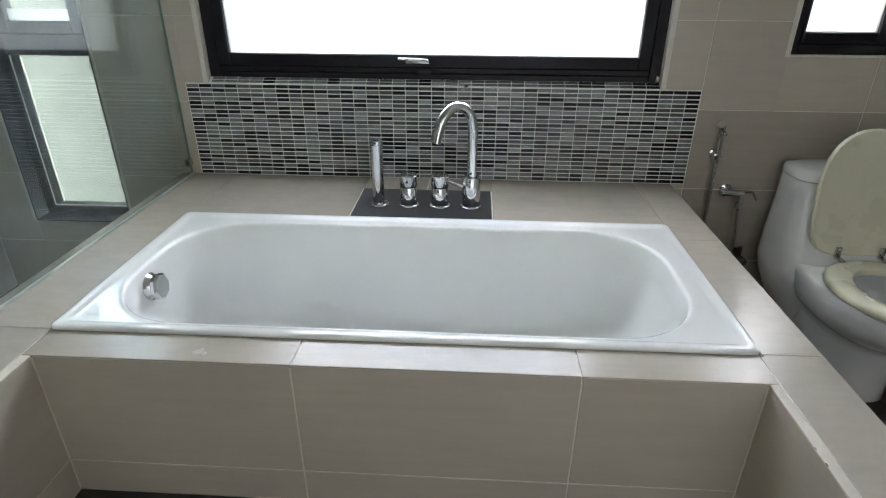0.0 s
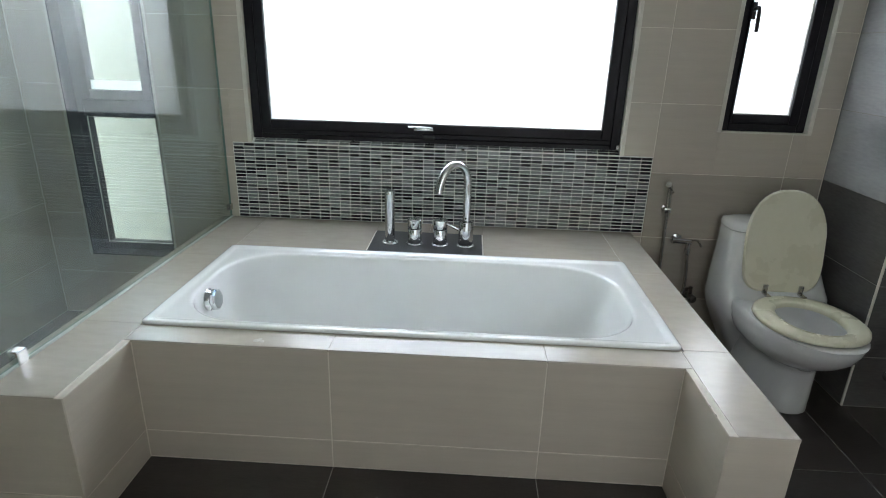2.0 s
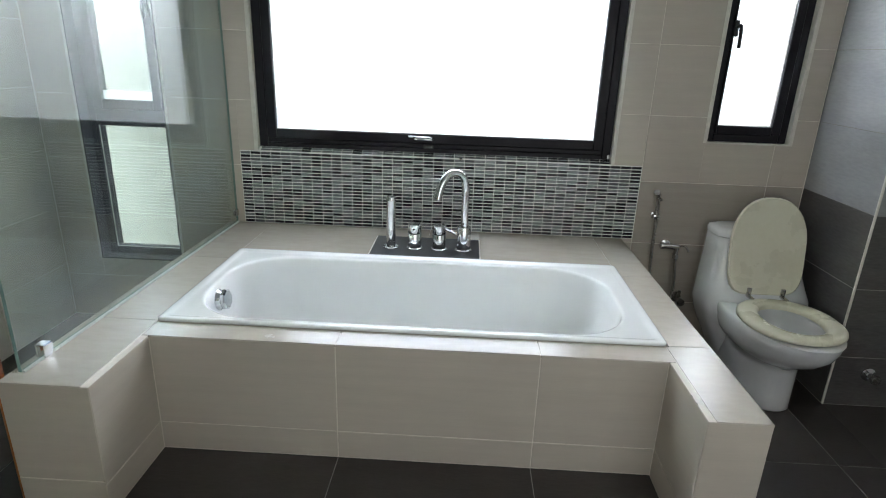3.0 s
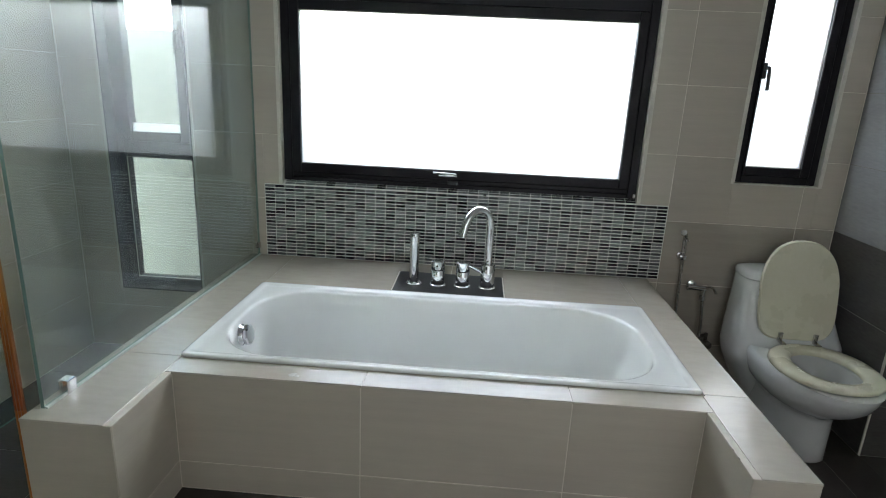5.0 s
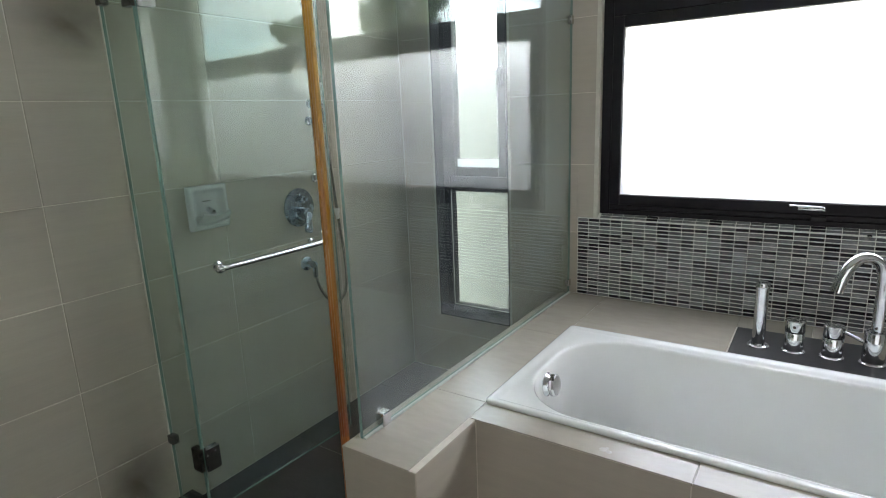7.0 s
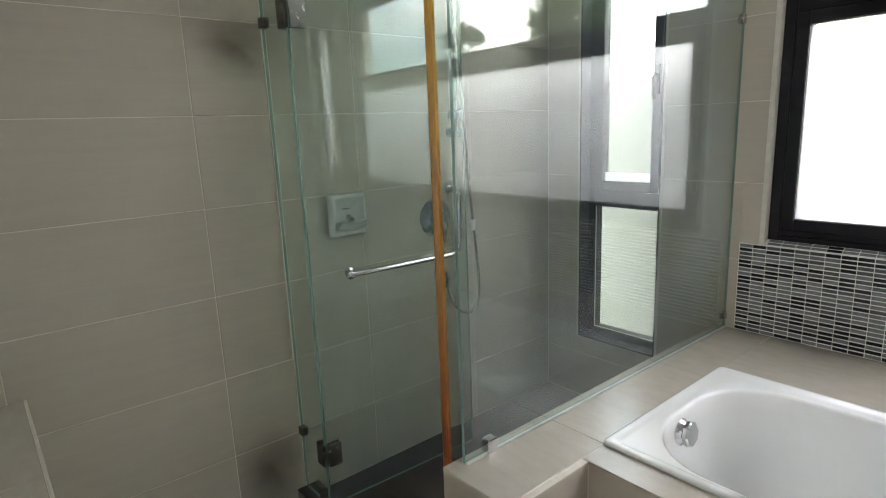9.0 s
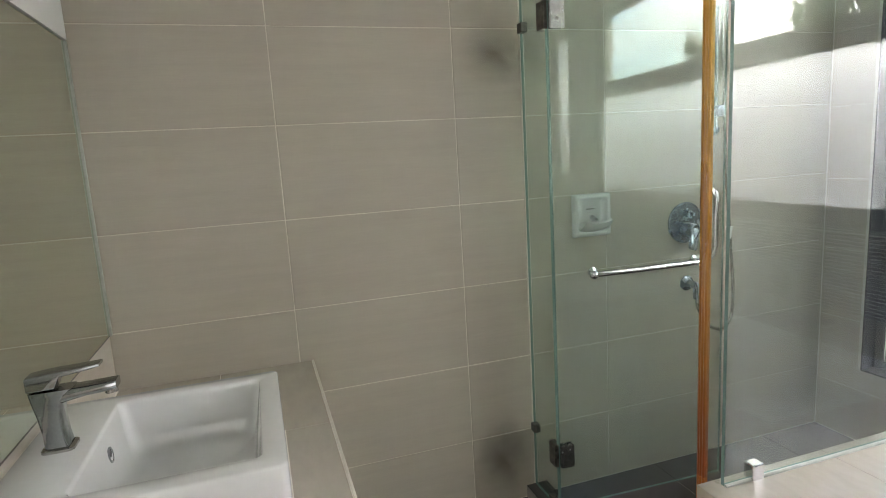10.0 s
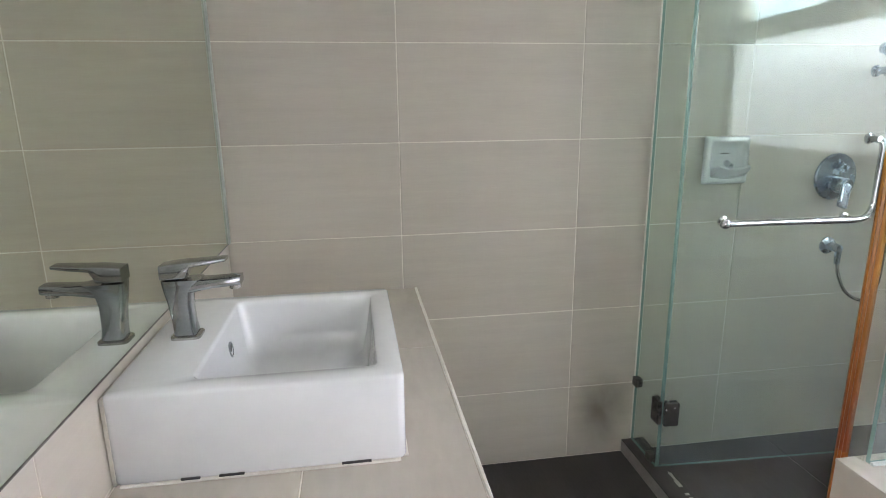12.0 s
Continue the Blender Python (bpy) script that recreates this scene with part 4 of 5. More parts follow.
# ---- shower fittings on the west wall ----
soap = thing("soap_dish", "white ceramic recessed soap dish on the shower wall", "soap dish", (0.0, -1.215, 1.115))
sy0, sy1, sz0, sz1 = -1.318, -1.152, 1.038, 1.203
bm = bmesh.new()
mid_y, mid_z = (sy0 + sy1) / 2, (sz0 + sz1) / 2
yz = lambda a, b, r, x: [(x, p[0], p[1]) for p in rrect(mid_y, mid_z, a, b, r, 0, 5)]
loft(bm, [yz(0.0825, 0.0835, 0.007, 0.0005), yz(0.0825, 0.0835, 0.007, 0.010), yz(0.079, 0.080, 0.008, 0.020), yz(0.068, 0.069, 0.010, 0.024), yz(0.063, 0.064, 0.012, 0.020), yz(0.054, 0.055, 0.014, 0.003), yz(0.04, 0.036, 0.02, 0.0015)], cap0=False)
part("tray", bm, CERAMIC, soap, smooth=True, angle=60)
bm = bmesh.new()
rings = []
for x_, w_, zz in ((0.012, 0.060, 1.054), (0.035, 0.062, 1.060), (0.058, 0.061, 1.080), (0.066, 0.058, 1.092), (0.060, 0.055, 1.098), (0.042, 0.052, 1.088), (0.006, 0.051, 1.082)):
    rings.append([(x_, mid_y - w_ + 2 * w_ * i / 12, zz + 0.010 * abs(2 * i / 12 - 1) ** 2) for i in range(13)])
rows_ = [[bm.verts.new(p) for p in r] for r in rings]
for a, b in zip(rows_, rows_[1:]):
    for i in range(12):
        bm.faces.new((a[i], a[i + 1], b[i + 1], b[i]))
bm.faces.new([r[0] for r in rows_])
bm.faces.new([r[-1] for r in rows_][::-1])
part("lip", bm, CERAMIC, soap, smooth=True, angle=60)
part("magnet_stub", lathe(bmesh.new(), (0.004, mid_y + 0.005, 1.112), (1, 0, -0.45), [(0, 0), (0.011, 0), (0.011, 0.03), (0.008, 0.033), (0, 0.034)], 16), CHROME, soap, "chrome stub", smooth=True)
part("label_bar", boxm(0.0045, 0.0055, mid_y - 0.02, mid_y + 0.014, 1.142, 1.146), DARK_METAL, soap)

mx = thing("shower_mixer", "round satin chrome concealed shower mixer with lever", "shower mixer", (0.0, -0.785, 1.049))
part("rose", lathe(bmesh.new(), (0.0, -0.785, 1.049), (1, 0, 0), [(0, 0), (0.085, 0), (0.085, 0.006), (0.081, 0.010), (0, 0.011)], 40), BLUE_CHROME, mx, smooth=True)
part("diverter", lathe(bmesh.new(), (0.011, -0.78, 1.087), (1, 0, 0), [(0, 0), (0.016, 0), (0.015, 0.016), (0.01, 0.02), (0.01, 0.034), (0, 0.035)], 18), BLUE_CHROME, mx, smooth=True)
part("body", lathe(bmesh.new(), (0.011, -0.785, 1.021), (1, 0, 0), [(0, 0), (0.03, 0), (0.028, 0.04), (0.026, 0.05), (0, 0.051)], 24), BLUE_CHROME, mx, smooth=True)
bm = bmesh.new()
box(bm, 0.05, 0.064, -0.805, -0.765, 0.939, 1.039, bevel=0.006)
bmesh.ops.rotate(bm, verts=bm.verts, cent=(0.055, -0.785, 1.021), matrix=Matrix.Rotation(radians(-18), 3, "X") @ Matrix.Rotation(radians(-14), 3, "Y"))
part("lever", bm, BLUE_CHROME, mx, smooth=True)

sh = thing("shower_rail", "chrome hand shower on a wall rail with hose", "shower rail", (0.04, -0.68, 1.7))
part("rail", tube(bmesh.new(), [(0.05, -0.683, 1.40), (0.05, -0.683, 2.10)], 0.0095, 14), CHROME, sh, smooth=True)
for zc in (1.42, 2.08):
    part("bracket", lathe(bmesh.new(), (0.0, -0.683, zc), (1, 0, 0), [(0, 0), (0.02, 0), (0.02, 0.006), (0.012, 0.012), (0.014, 0.06), (0, 0.062)], 18), BLUE_CHROME, sh, smooth=True)
bm = bmesh.new()
box(bm, 0.032, 0.085, -0.705, -0.663, 1.47, 1.515, bevel=0.008)
lathe(bm, (0.05, -0.70, 1.492), (0, -1, 0.0), [(0, 0), (0.016, 0), (0.018, 0.016), (0, 0.02)], 16)
part("slider", bm, BLUE_CHROME, sh, smooth=True)
bm = bmesh.new()
box(bm, 0.032, 0.085, -0.702, -0.664, 1.885, 1.925, bevel=0.008)
part("holder", bm, BLUE_CHROME, sh, smooth=True)
part("handset", tube(bmesh.new(), smooth_path([(0.075, -0.683, 1.85), (0.095, -0.69, 1.93), (0.12, -0.70, 2.0), (0.15, -0.71, 2.04)]), lambda s: 0.011 + 0.004 * s, 14), CHROME, sh, smooth=True)
part("handset_face", lathe(bmesh.new(), (0.15, -0.71, 2.055), (0.75, -0.2, -0.7), [(0, -0.01), (0.03, -0.008), (0.046, 0.004), (0.046, 0.018), (0.04, 0.021), (0, 0.021)], 24), BLUE_CHROME, sh, smooth=True)
part("hose", tube(bmesh.new(), smooth_path([(0.073, -0.683, 1.85), (0.066, -0.665, 1.7), (0.058, -0.64, 1.4), (0.05, -0.61, 1.12), (0.05, -0.592, 0.94), (0.05, -0.575, 0.78), (0.05, -0.575, 0.66), (0.05, -0.60, 0.595), (0.05, -0.645, 0.58), (0.05, -0.71, 0.615), (0.05, -0.752, 0.68), (0.05, -0.765, 0.735)], 8), 0.0068, 10), STEEL, sh, "flexible steel shower hose", smooth=True)
part("hose_cone", lathe(bmesh.new(), (0.05, -0.602, 1.02), (0, 0.08, -1), [(0, 0), (0.014, 0), (0.014, 0.008), (0.009, 0.03), (0.0075, 0.05), (0, 0.051)], 16), PAINT, sh, "white hose cone", smooth=True)
part("wall_outlet", lathe(bmesh.new(), (0.0, -0.774, 0.790), (1, 0, 0), [(0, 0), (0.032, 0), (0.032, 0.006), (0.016, 0.012), (0.016, 0.05), (0.013, 0.062), (0, 0.063)], 22), BLUE_CHROME, sh, smooth=True)
part("outlet_nut", lathe(bmesh.new(), (0.05, -0.768, 0.785), (0, 0.0, -1), [(0, 0), (0.011, 0), (0.011, 0.03), (0.0095, 0.055), (0, 0.056)], 16), BLUE_CHROME, sh, smooth=True)

# ---- vanity ----
CT, CF, CE = 0.716, -2.341, 1.70                 # counter top, front edge, east end
counter = slab("counter", GROUT, [(0.0, CE, Y_S, CF)], "z", 0.0, CT - 0.0018, "vanity counter clad in beige porcelain tiles")
counter["category"], counter["kind"] = "counter", "structure"
trim = new("trim", mesh_of("trim", boxm(0.001, CE, CF - 0.0005, CF + 0.006, CT - 0.010, CT + 0.0015, bevel=0.0015, seg=1), CAULK))
tagged(trim, "pale edge trim along the vanity counter", "trim", kind="structure")

SX0, SX1, SYF, SYB, ST = 0.497, 0.980, -2.459, -2.934, 0.877
sink = thing("washbasin", "white rectangular ceramic countertop washbasin", "washbasin", ((SX0 + SX1) / 2, -2.7, CT))
scx, scy, sa, sb = (SX0 + SX1) / 2, (SYF + SYB) / 2, (SX1 - SX0) / 2, (SYF - SYB) / 2
bx0, bx1, by0, by1 = 0.541, 0.932, -2.806, -2.504
bcx, bcy, ba, bb = (bx0 + bx1) / 2, (by0 + by1) / 2, (bx1 - bx0) / 2, (by1 - by0) / 2
rings = [rrect(scx, scy, sa - 0.004, sb - 0.002, 0.012, CT + 0.002, 5), rrect(scx, scy, sa, sb, 0.014, CT + 0.008, 5), rrect(scx, scy, sa, sb, 0.014, ST - 0.007, 5), rrect(scx, scy, sa - 0.0012, sb - 0.0012, 0.014, ST - 0.0025, 5),
         rrect(scx, scy, sa - 0.0045, sb - 0.0045, 0.013, ST, 5), rrect(bcx, bcy, ba + 0.005, bb + 0.005, 0.018, ST - 0.0003, 5), rrect(bcx, bcy, ba + 0.0012, bb + 0.0012, 0.016, ST - 0.003, 5), rrect(bcx, bcy, ba, bb, 0.02, ST - 0.012, 5),
         rrect(bcx, bcy, ba - 0.012, bb - 0.012, 0.025, ST - 0.08, 5), rrect(bcx, bcy, ba - 0.022, bb - 0.022, 0.03, ST - 0.118, 5), rrect(bcx, bcy, ba - 0.045, bb - 0.045, 0.03, ST - 0.132, 5), rrect(bcx, bcy, 0.03, 0.03, 0.02, ST - 0.137, 5)]
part("basin", loft(bmesh.new(), rings), CERAMIC, sink, smooth=True, angle=50)
bm = bmesh.new()
oc = (0.69, by0 + 0.0035, ST - 0.055)
lathe(bm, oc, (0, 1, 0.12), [(0.0095, 0.0), (0.0145, 0.0), (0.0168, 0.002), (0.0168, 0.005), (0.0125, 0.006), (0.0105, 0.001)], 22)
part("overflow_ring", bm, DARK_CHROME, sink, "chrome overflow ring", smooth=True)
# black disc paints the shade inside the overflow
part("overflow_hole", lathe(bmesh.new(), (oc[0], oc[1] + 0.001, oc[2]), (0, 1, 0.12), [(0, 0), (0.0122, 0.0), (0.0122, 0.003), (0, 0.0034)], 18), RUBBER, sink)
part("waste", lathe(bmesh.new(), (bcx, bcy, ST - 0.138), (0, 0, 1), [(0, 0), (0.028, 0), (0.028, 0.004), (0.02, 0.006), (0, 0.007)], 24), CHROME, sink, smooth=True)
bm = bmesh.new()                                  # old sealant bead at the foot of the basin
for xa, xb in ((SX0 + 0.01, SX1 - 0.01),):
    box(bm, xa, xb, SYF - 0.004, SYF + 0.004, CT, CT + 0.004, bevel=0.0015, seg=1)
box(bm, SX1 - 0.004, SX1 + 0.004, SYB + 0.01, SYF - 0.01, CT, CT + 0.004, bevel=0.0015, seg=1)
box(bm, SX0 + 0.01, SX1 - 0.003, Y_S + 0.0015, SYB + 0.004, CT + 0.001, ST - 0.004, bevel=0.001, seg=1)
part("sealant", bm, CAULK, sink, "old yellowed sealant bead")
# black strips paint the shade of open gaps under the basin
for y0_, y1_ in ((-2.52, -2.57), (-2.73, -2.77), (-2.80, -2.83)):
    part("open_gap", boxm(SX1 - 0.002, SX1 + 0.003, y1_, y0_, CT + 0.0045, CT + 0.0078), RUBBER, sink, "black strip for the shade of a gap under the basin")

fx, fy = 0.735, -2.866
tap = thing("basin_tap", "chrome single-lever basin mixer tap", "tap", (fx, fy, ST))
part("foot", loft(bmesh.new(), [rrect(fx, fy, 0.026, 0.028, 0.012, ST + z, 4) for z in (0.0, 0.005)] + [rrect(fx, fy, 0.023, 0.025, 0.012, ST + 0.007, 4)]), STEEL, tap, smooth=True)
rings = []
for z, hx, y0_, y1_ in ((0.007, 0.020, -0.021, 0.021), (0.03, 0.019, -0.022, 0.018), (0.07, 0.0195, -0.026, 0.017), (0.092, 0.0205, -0.030, 0.020), (0.108, 0.0215, -0.032, 0.028), (0.118, 0.022, -0.033, 0.04)):
    rings.append(rrect(fx, fy + (y0_ + y1_) / 2, hx, (y1_ - y0_) / 2, 0.008, ST + z, 4))
part("body", loft(bmesh.new(), rings), DARK_CHROME, tap, smooth=True)
bm = bmesh.new()
rings = []
for y_, zt, zb, hx in ((0.0, 0.118, 0.088, 0.0205), (0.03, 0.1175, 0.094, 0.0205), (0.06, 0.1175, 0.099, 0.0205), (0.092, 0.119, 0.101, 0.020), (0.112, 0.120, 0.103, 0.0185)):
    cz, hz = ST + (zt + zb) / 2, (zt - zb) / 2
    rings.append([(fx + p[0], fy + y_, cz + p[1]) for p in rrect(0, 0, hx, hz, 0.006, 0, 4)])
part("spout", loft(bm, rings), DARK_CHROME, tap, smooth=True)
part("aerator", lathe(bmesh.new(), (fx, fy + 0.099, ST + 0.103), (0, 0, -1), [(0, 0), (0.0115, 0), (0.0115, 0.009), (0.009, 0.010), (0, 0.010)], 18), STEEL, tap, smooth=True)
bm = bmesh.new()
rings = []
for y_, zt, zb, hx in ((-0.033, 0.146, 0.119, 0.021), (-0.01, 0.149, 0.119, 0.0215), (0.012, 0.151, 0.120, 0.0215), (0.022, 0.151, 0.141, 0.021), (0.06, 0.153, 0.145, 0.019), (0.088, 0.155, 0.149, 0.016)):
    cz, hz = ST + (zt + zb) / 2 + 0.002, (zt - zb) / 2
    rings.append([(fx + p[0], fy + y_, cz + p[1]) for p in rrect(0, 0, hx, hz, 0.003, 0, 4)])
part("lever", loft(bm, rings), DARK_CHROME, tap, smooth=True)

mirror = thing("mirror", "large frameless wall mirror above the vanity", "mirror", (1.0, Y_S, 0.915))
MZ0, MZ1 = 0.901, 1.764
part("silvered_glass", boxm(0.0165, 1.70, Y_S + 0.0005, Y_S + 0.006, MZ0, MZ1), MIRROR, mirror)
part("edge_strip", boxm(0.001, 0.016, Y_S + 0.0005, Y_S + 0.012, MZ0 - 0.004, MZ1, bevel=0.003), SILICONE, mirror, "pale grey edge strip")
part("bottom_edge", boxm(0.012, 1.70, Y_S + 0.0005, Y_S + 0.007, MZ0 - 0.003, MZ0 - 0.0005), DARK_METAL, mirror)
soffit = new("soffit", mesh_of("soffit", boxm(0.001, 1.70, Y_S, Y_S + 0.012, MZ1 + 0.002, Z_C - 0.001), PAINT))
tagged(soffit, "white painted wall panel above the mirror", "panel", kind="structure")

# ---- soft dark patches on the west wall ----
m_st, n_s, l_s, b_s = mat_new("soft_dark_patch")
b_s.inputs["Base Color"].default_value, b_s.inputs["Roughness"].default_value = (0.10, 0.075, 0.055, 1), 0.7
s_co, s_gr, s_nz = n_s.new("ShaderNodeTexCoord"), n_s.new("ShaderNodeTexGradient"), n_s.new("ShaderNodeTexNoise")
s_gr.gradient_type = "SPHERICAL"
s_map = n_s.new("ShaderNodeMapping")
s_map.inputs["Scale"].default_value = (1, 1.02, 1.02)
s_nz.inputs["Scale"].default_value, s_nz.inputs["Detail"].default_value = 1.4, 5.0
s_mu, s_mr = n_s.new("ShaderNodeMath"), n_s.new("ShaderNodeMapRange")
s_mu.operation = "MULTIPLY"
s_mr.inputs["From Min"].default_value, s_mr.inputs["From Max"].default_value, s_mr.inputs["To Max"].default_value = 0.0, 0.58, 0.52
s_tr, s_mx = n_s.new("ShaderNodeBsdfTransparent"), n_s.new("ShaderNodeMixShader")
l_s.new(s_co.outputs["Object"], s_map.inputs["Vector"])
l_s.new(s_map.outputs[0], s_gr.inputs["Vector"])
l_s.new(s_co.outputs["Object"], s_nz.inputs["Vector"])
l_s.new(s_gr.outputs["Fac"], s_mu.inputs[0])
l_s.new(s_nz.outputs["Fac"], s_mu.inputs[1])
l_s.new(s_mu.outputs[0], s_mr.inputs["Value"])
l_s.new(s_mr.outputs[0], s_mx.inputs[0])
l_s.new(s_tr.outputs[0], s_mx.inputs[1])
l_s.new(b_s.outputs[0], s_mx.inputs[2])
l_s.new(s_mx.outputs[0], n_s["Material Output"].inputs["Surface"])
for yc, zc, ry_, rz_ in ((-1.64, 0.19, 0.13, 0.185), (-1.60, 1.73, 0.16, 0.12)):
    me = bpy.data.meshes.new("stain")
    me.from_pydata([(0, -1, -1), (0, 1, -1), (0, 1, 1), (0, -1, 1)], [], [(0, 1, 2, 3)])
    me.materials.append(m_st)
    st = new("stain", me)
    st.parent, st.location, st.scale = wall_w, (0.0014, yc, zc), (1, ry_, rz_)
    tagged(st, "soft dark patch on the tiles")

# ---- outside: ground, boundary wall, neighbouring house and tree ----
bm = bmesh.new()
bmesh.ops.create_grid(bm, x_segments=8, y_segments=8, size=400, matrix=Matrix.Translation((0, 0, -0.4)))
ground = tagged(new("ground", mesh_of("ground", bm, GRASS)), "gravel and bare earth outside the house", "ground", kind="structure")
bw = thing("boundary_wall", "pale cast concrete boundary wall with tie holes", "wall", (0.5, 1.0, -0.4))
part("wall", boxm(-6, 9, 0.95, 1.13, -0.4, 1.70), CONCRETE, bw)
# raised dark discs; the shade inside the tie holes is their colour
for ix in range(-7, 6):
    for iz, zc in enumerate((0.12, 0.20, 0.50, 0.58, 0.90, 0.98, 1.28, 1.36)):
        part("tie_hole", lathe(bmesh.new(), (-0.02 + ix * 0.155 + (0.012 if iz % 2 else 0), 0.951, zc), (0, -1, 0), [(0, 0), (0.007, 0), (0.006, 0.002), (0, 0.002)], 8), HOLE, bw)
for zc in (0.16, 0.94):
    part("form_joint", boxm(-6, 9, 0.9475, 0.951, zc - 0.0015, zc + 0.0015), HOLE, bw)
house = thing("neighbour_house", "neighbouring house with a dark low roof and eaves", "house", (9, 20, -0.4))
part("wall", boxm(1, 10, 19, 27, -0.4, 3.2), RENDER_WALL, house)
bm = bmesh.new()
loft(bm, [[(0.2, 18, 3.1), (0.2, 28, 3.1), (0.2, 23, 5.0)], [(10.8, 18, 3.1), (10.8, 28, 3.1), (10.8, 23, 5.0)]])
part("roof", bm, ROOF, house)


def tree(x, y, h, spread, seed):
    rnd = random.Random(seed)
    t_ = thing("tree", "broadleaf tree with dense green crown beyond the wall", "tree", (x, y, -0.4), group="trees beyond the wall")
    bm = bmesh.new()
    tube(bm, smooth_path([(x, y, -0.4), (x + 0.1, y, h * 0.3), (x - 0.05, y + 0.1, h * 0.65), (x, y, h * 0.9)]), lambda s: 0.22 * (1 - 0.8 * s), 9)
    for i in range(9):
        a, z_ = rnd.uniform(0, 6.28), h * rnd.uniform(0.35, 0.7)
        tube(bm, smooth_path([(x, y, z_), (x + math.cos(a) * spread * 0.4, y + math.sin(a) * spread * 0.4, z_ + 0.6), (x + math.cos(a) * spread * 0.8, y + math.sin(a) * spread * 0.8, z_ + 1.2)], 4), lambda s: 0.07 * (1 - 0.8 * s), 6)
    part("trunk", bm, BARK, t_)
    lumps = []
    for i in range(22):
        a, r = rnd.uniform(0, 6.28), spread * rnd.uniform(0.1, 0.85)
        lumps.append((Vector((x + math.cos(a) * r, y + math.sin(a) * r, h * rnd.uniform(0.5, 0.98))), spread * rnd.uniform(0.2, 0.42)))
    vs, fs = [], []
    for c, r in lumps:
        for j in range(240):
            d = Vector((rnd.gauss(0, 1), rnd.gauss(0, 1), rnd.gauss(0, 0.8))).normalized() * r * rnd.uniform(0.55, 1.08)
            u = Vector((rnd.gauss(0, 1), rnd.gauss(0, 1), rnd.gauss(0, 1))).normalized()
            w = u.cross(d).normalized()
            s = rnd.uniform(0.06, 0.13)
            b0 = len(vs)
            vs += [c + d - u * s, c + d + w * s * 0.5, c + d + u * s, c + d - w * s * 0.5]
            fs.append((b0, b0 + 1, b0 + 2, b0 + 3))
    me = bpy.data.meshes.new("crown")
    me.from_pydata([tuple(v) for v in vs], [], fs)
    me.materials.append(LEAF)
    ob = new("crown", me)
    ob.parent = t_
    ob.location = -t_.location


tree(12.5, 13.5, 5.6, 1.7, 3)
tree(16.5, 12.0, 5.0, 1.5, 4)
tree(7.5, 15.5, 4.6, 1.5, 5)

# ---- tiles, piece by piece ----
wcols = cuts(Y_S, 0.0, -1.772, 0.609)
tiles(wall_w, TILE, (0, 0, 0), (0, 1, 0), (0, 0, 1), wcols, rows_full)
ncols = cuts(0.001, BOX_X, 2.9635, 0.6033)
MOS = (0.993, 2.963, DECK, 0.938)
tiles(wall_n, TILE, (0, 0, 0), (1, 0, 0), (0, 0, 1), ncols, rows_north, [W_MAIN, W_SMALL, W_SHOWER, MOS, (DECK_X[0], DECK_X[3], -1, DECK), (MOS[1], 5, -1, BAND)])
tiles(wall_n, TILE_TAUPE, (0, 0, 0), (1, 0, 0), (0, 0, 1), ncols, rows_north, [(-1, MOS[1], -1, 3), (DECK_X[0], DECK_X[3], -1, DECK), (MOS[1], 5, BAND, 3)])
scols = cuts(-X_E, -0.001, -1.153, 0.6033)
tiles(wall_s, TILE, (0, Y_S, 0), (-1, 0, 0), (0, 0, 1), scols, cuts(CT, MZ0 - 0.004, 5.0, 1.0), [(-5, -1.76, 0, 3)])
tiles(wall_s, TILE, (0, Y_S, 0), (-1, 0, 0), (0, 0, 1), cuts(-X_E, -1.70, -1.24, 0.6033), rows_full, [(-DOORWAY[1], -DOORWAY[0], 0, DOORWAY[3])])
for mat, blank in ((SLATE_PALE, (-1, 9, -1, BAND)), (SLATE, (-1, 9, BAND, 3))):
    tiles(duct, mat, (BOX_X, 0, 0), (0, -1, 0), (0, 0, 1), [0.002, -BOX_Y - 0.004], rows_north, [blank])
    tiles(duct, mat, (BOX_X, BOX_Y, 0), (1, 0, 0), (0, 0, 1), cuts(0.004, X_E - BOX_X, 0.6, 0.6033), rows_north, [blank])
part("corner_trim", boxm(BOX_X - 0.003, BOX_X + 0.006, BOX_Y - 0.003, BOX_Y + 0.006, 0.001, Z_C - 0.001, bevel=0.002, seg=1), CAULK, duct, "pale tile corner trim")
# tub surround
ax = [DECK_X[1], 1.738, 2.363, DECK_X[2]]
tiles(surround, TILE, (0, DECK_Y[0], 0), (1, 0, 0), (0, 0, 1), ax, [STEP, 0.258, DECK - 0.001])
for xa, xb in ((DECK_X[0], DECK_X[1]), (DECK_X[2], DECK_X[3])):
    tiles(surround, TILE, (0, DECK_Y[1], 0), (1, 0, 0), (0, 0, 1), [xa, xb], [0.0, 0.268, DECK - 0.001])
tiles(surround, TILE, (DECK_X[1], 0, 0), (0, 1, 0), (0, 0, 1), [DECK_Y[1], DECK_Y[0]], [STEP, 0.258, DECK - 0.001])
tiles(surround, TILE, (DECK_X[2], 0, 0), (0, -1, 0), (0, 0, 1), [-DECK_Y[0], -DECK_Y[1]], [STEP, 0.258, DECK - 0.001])
tiles(surround, TILE, (DECK_X[0], 0, 0), (0, -1, 0), (0, 0, 1), [0.001, 0.6, 1.2, -DECK_Y[1]], [0.0, 0.268, DECK - 0.001])
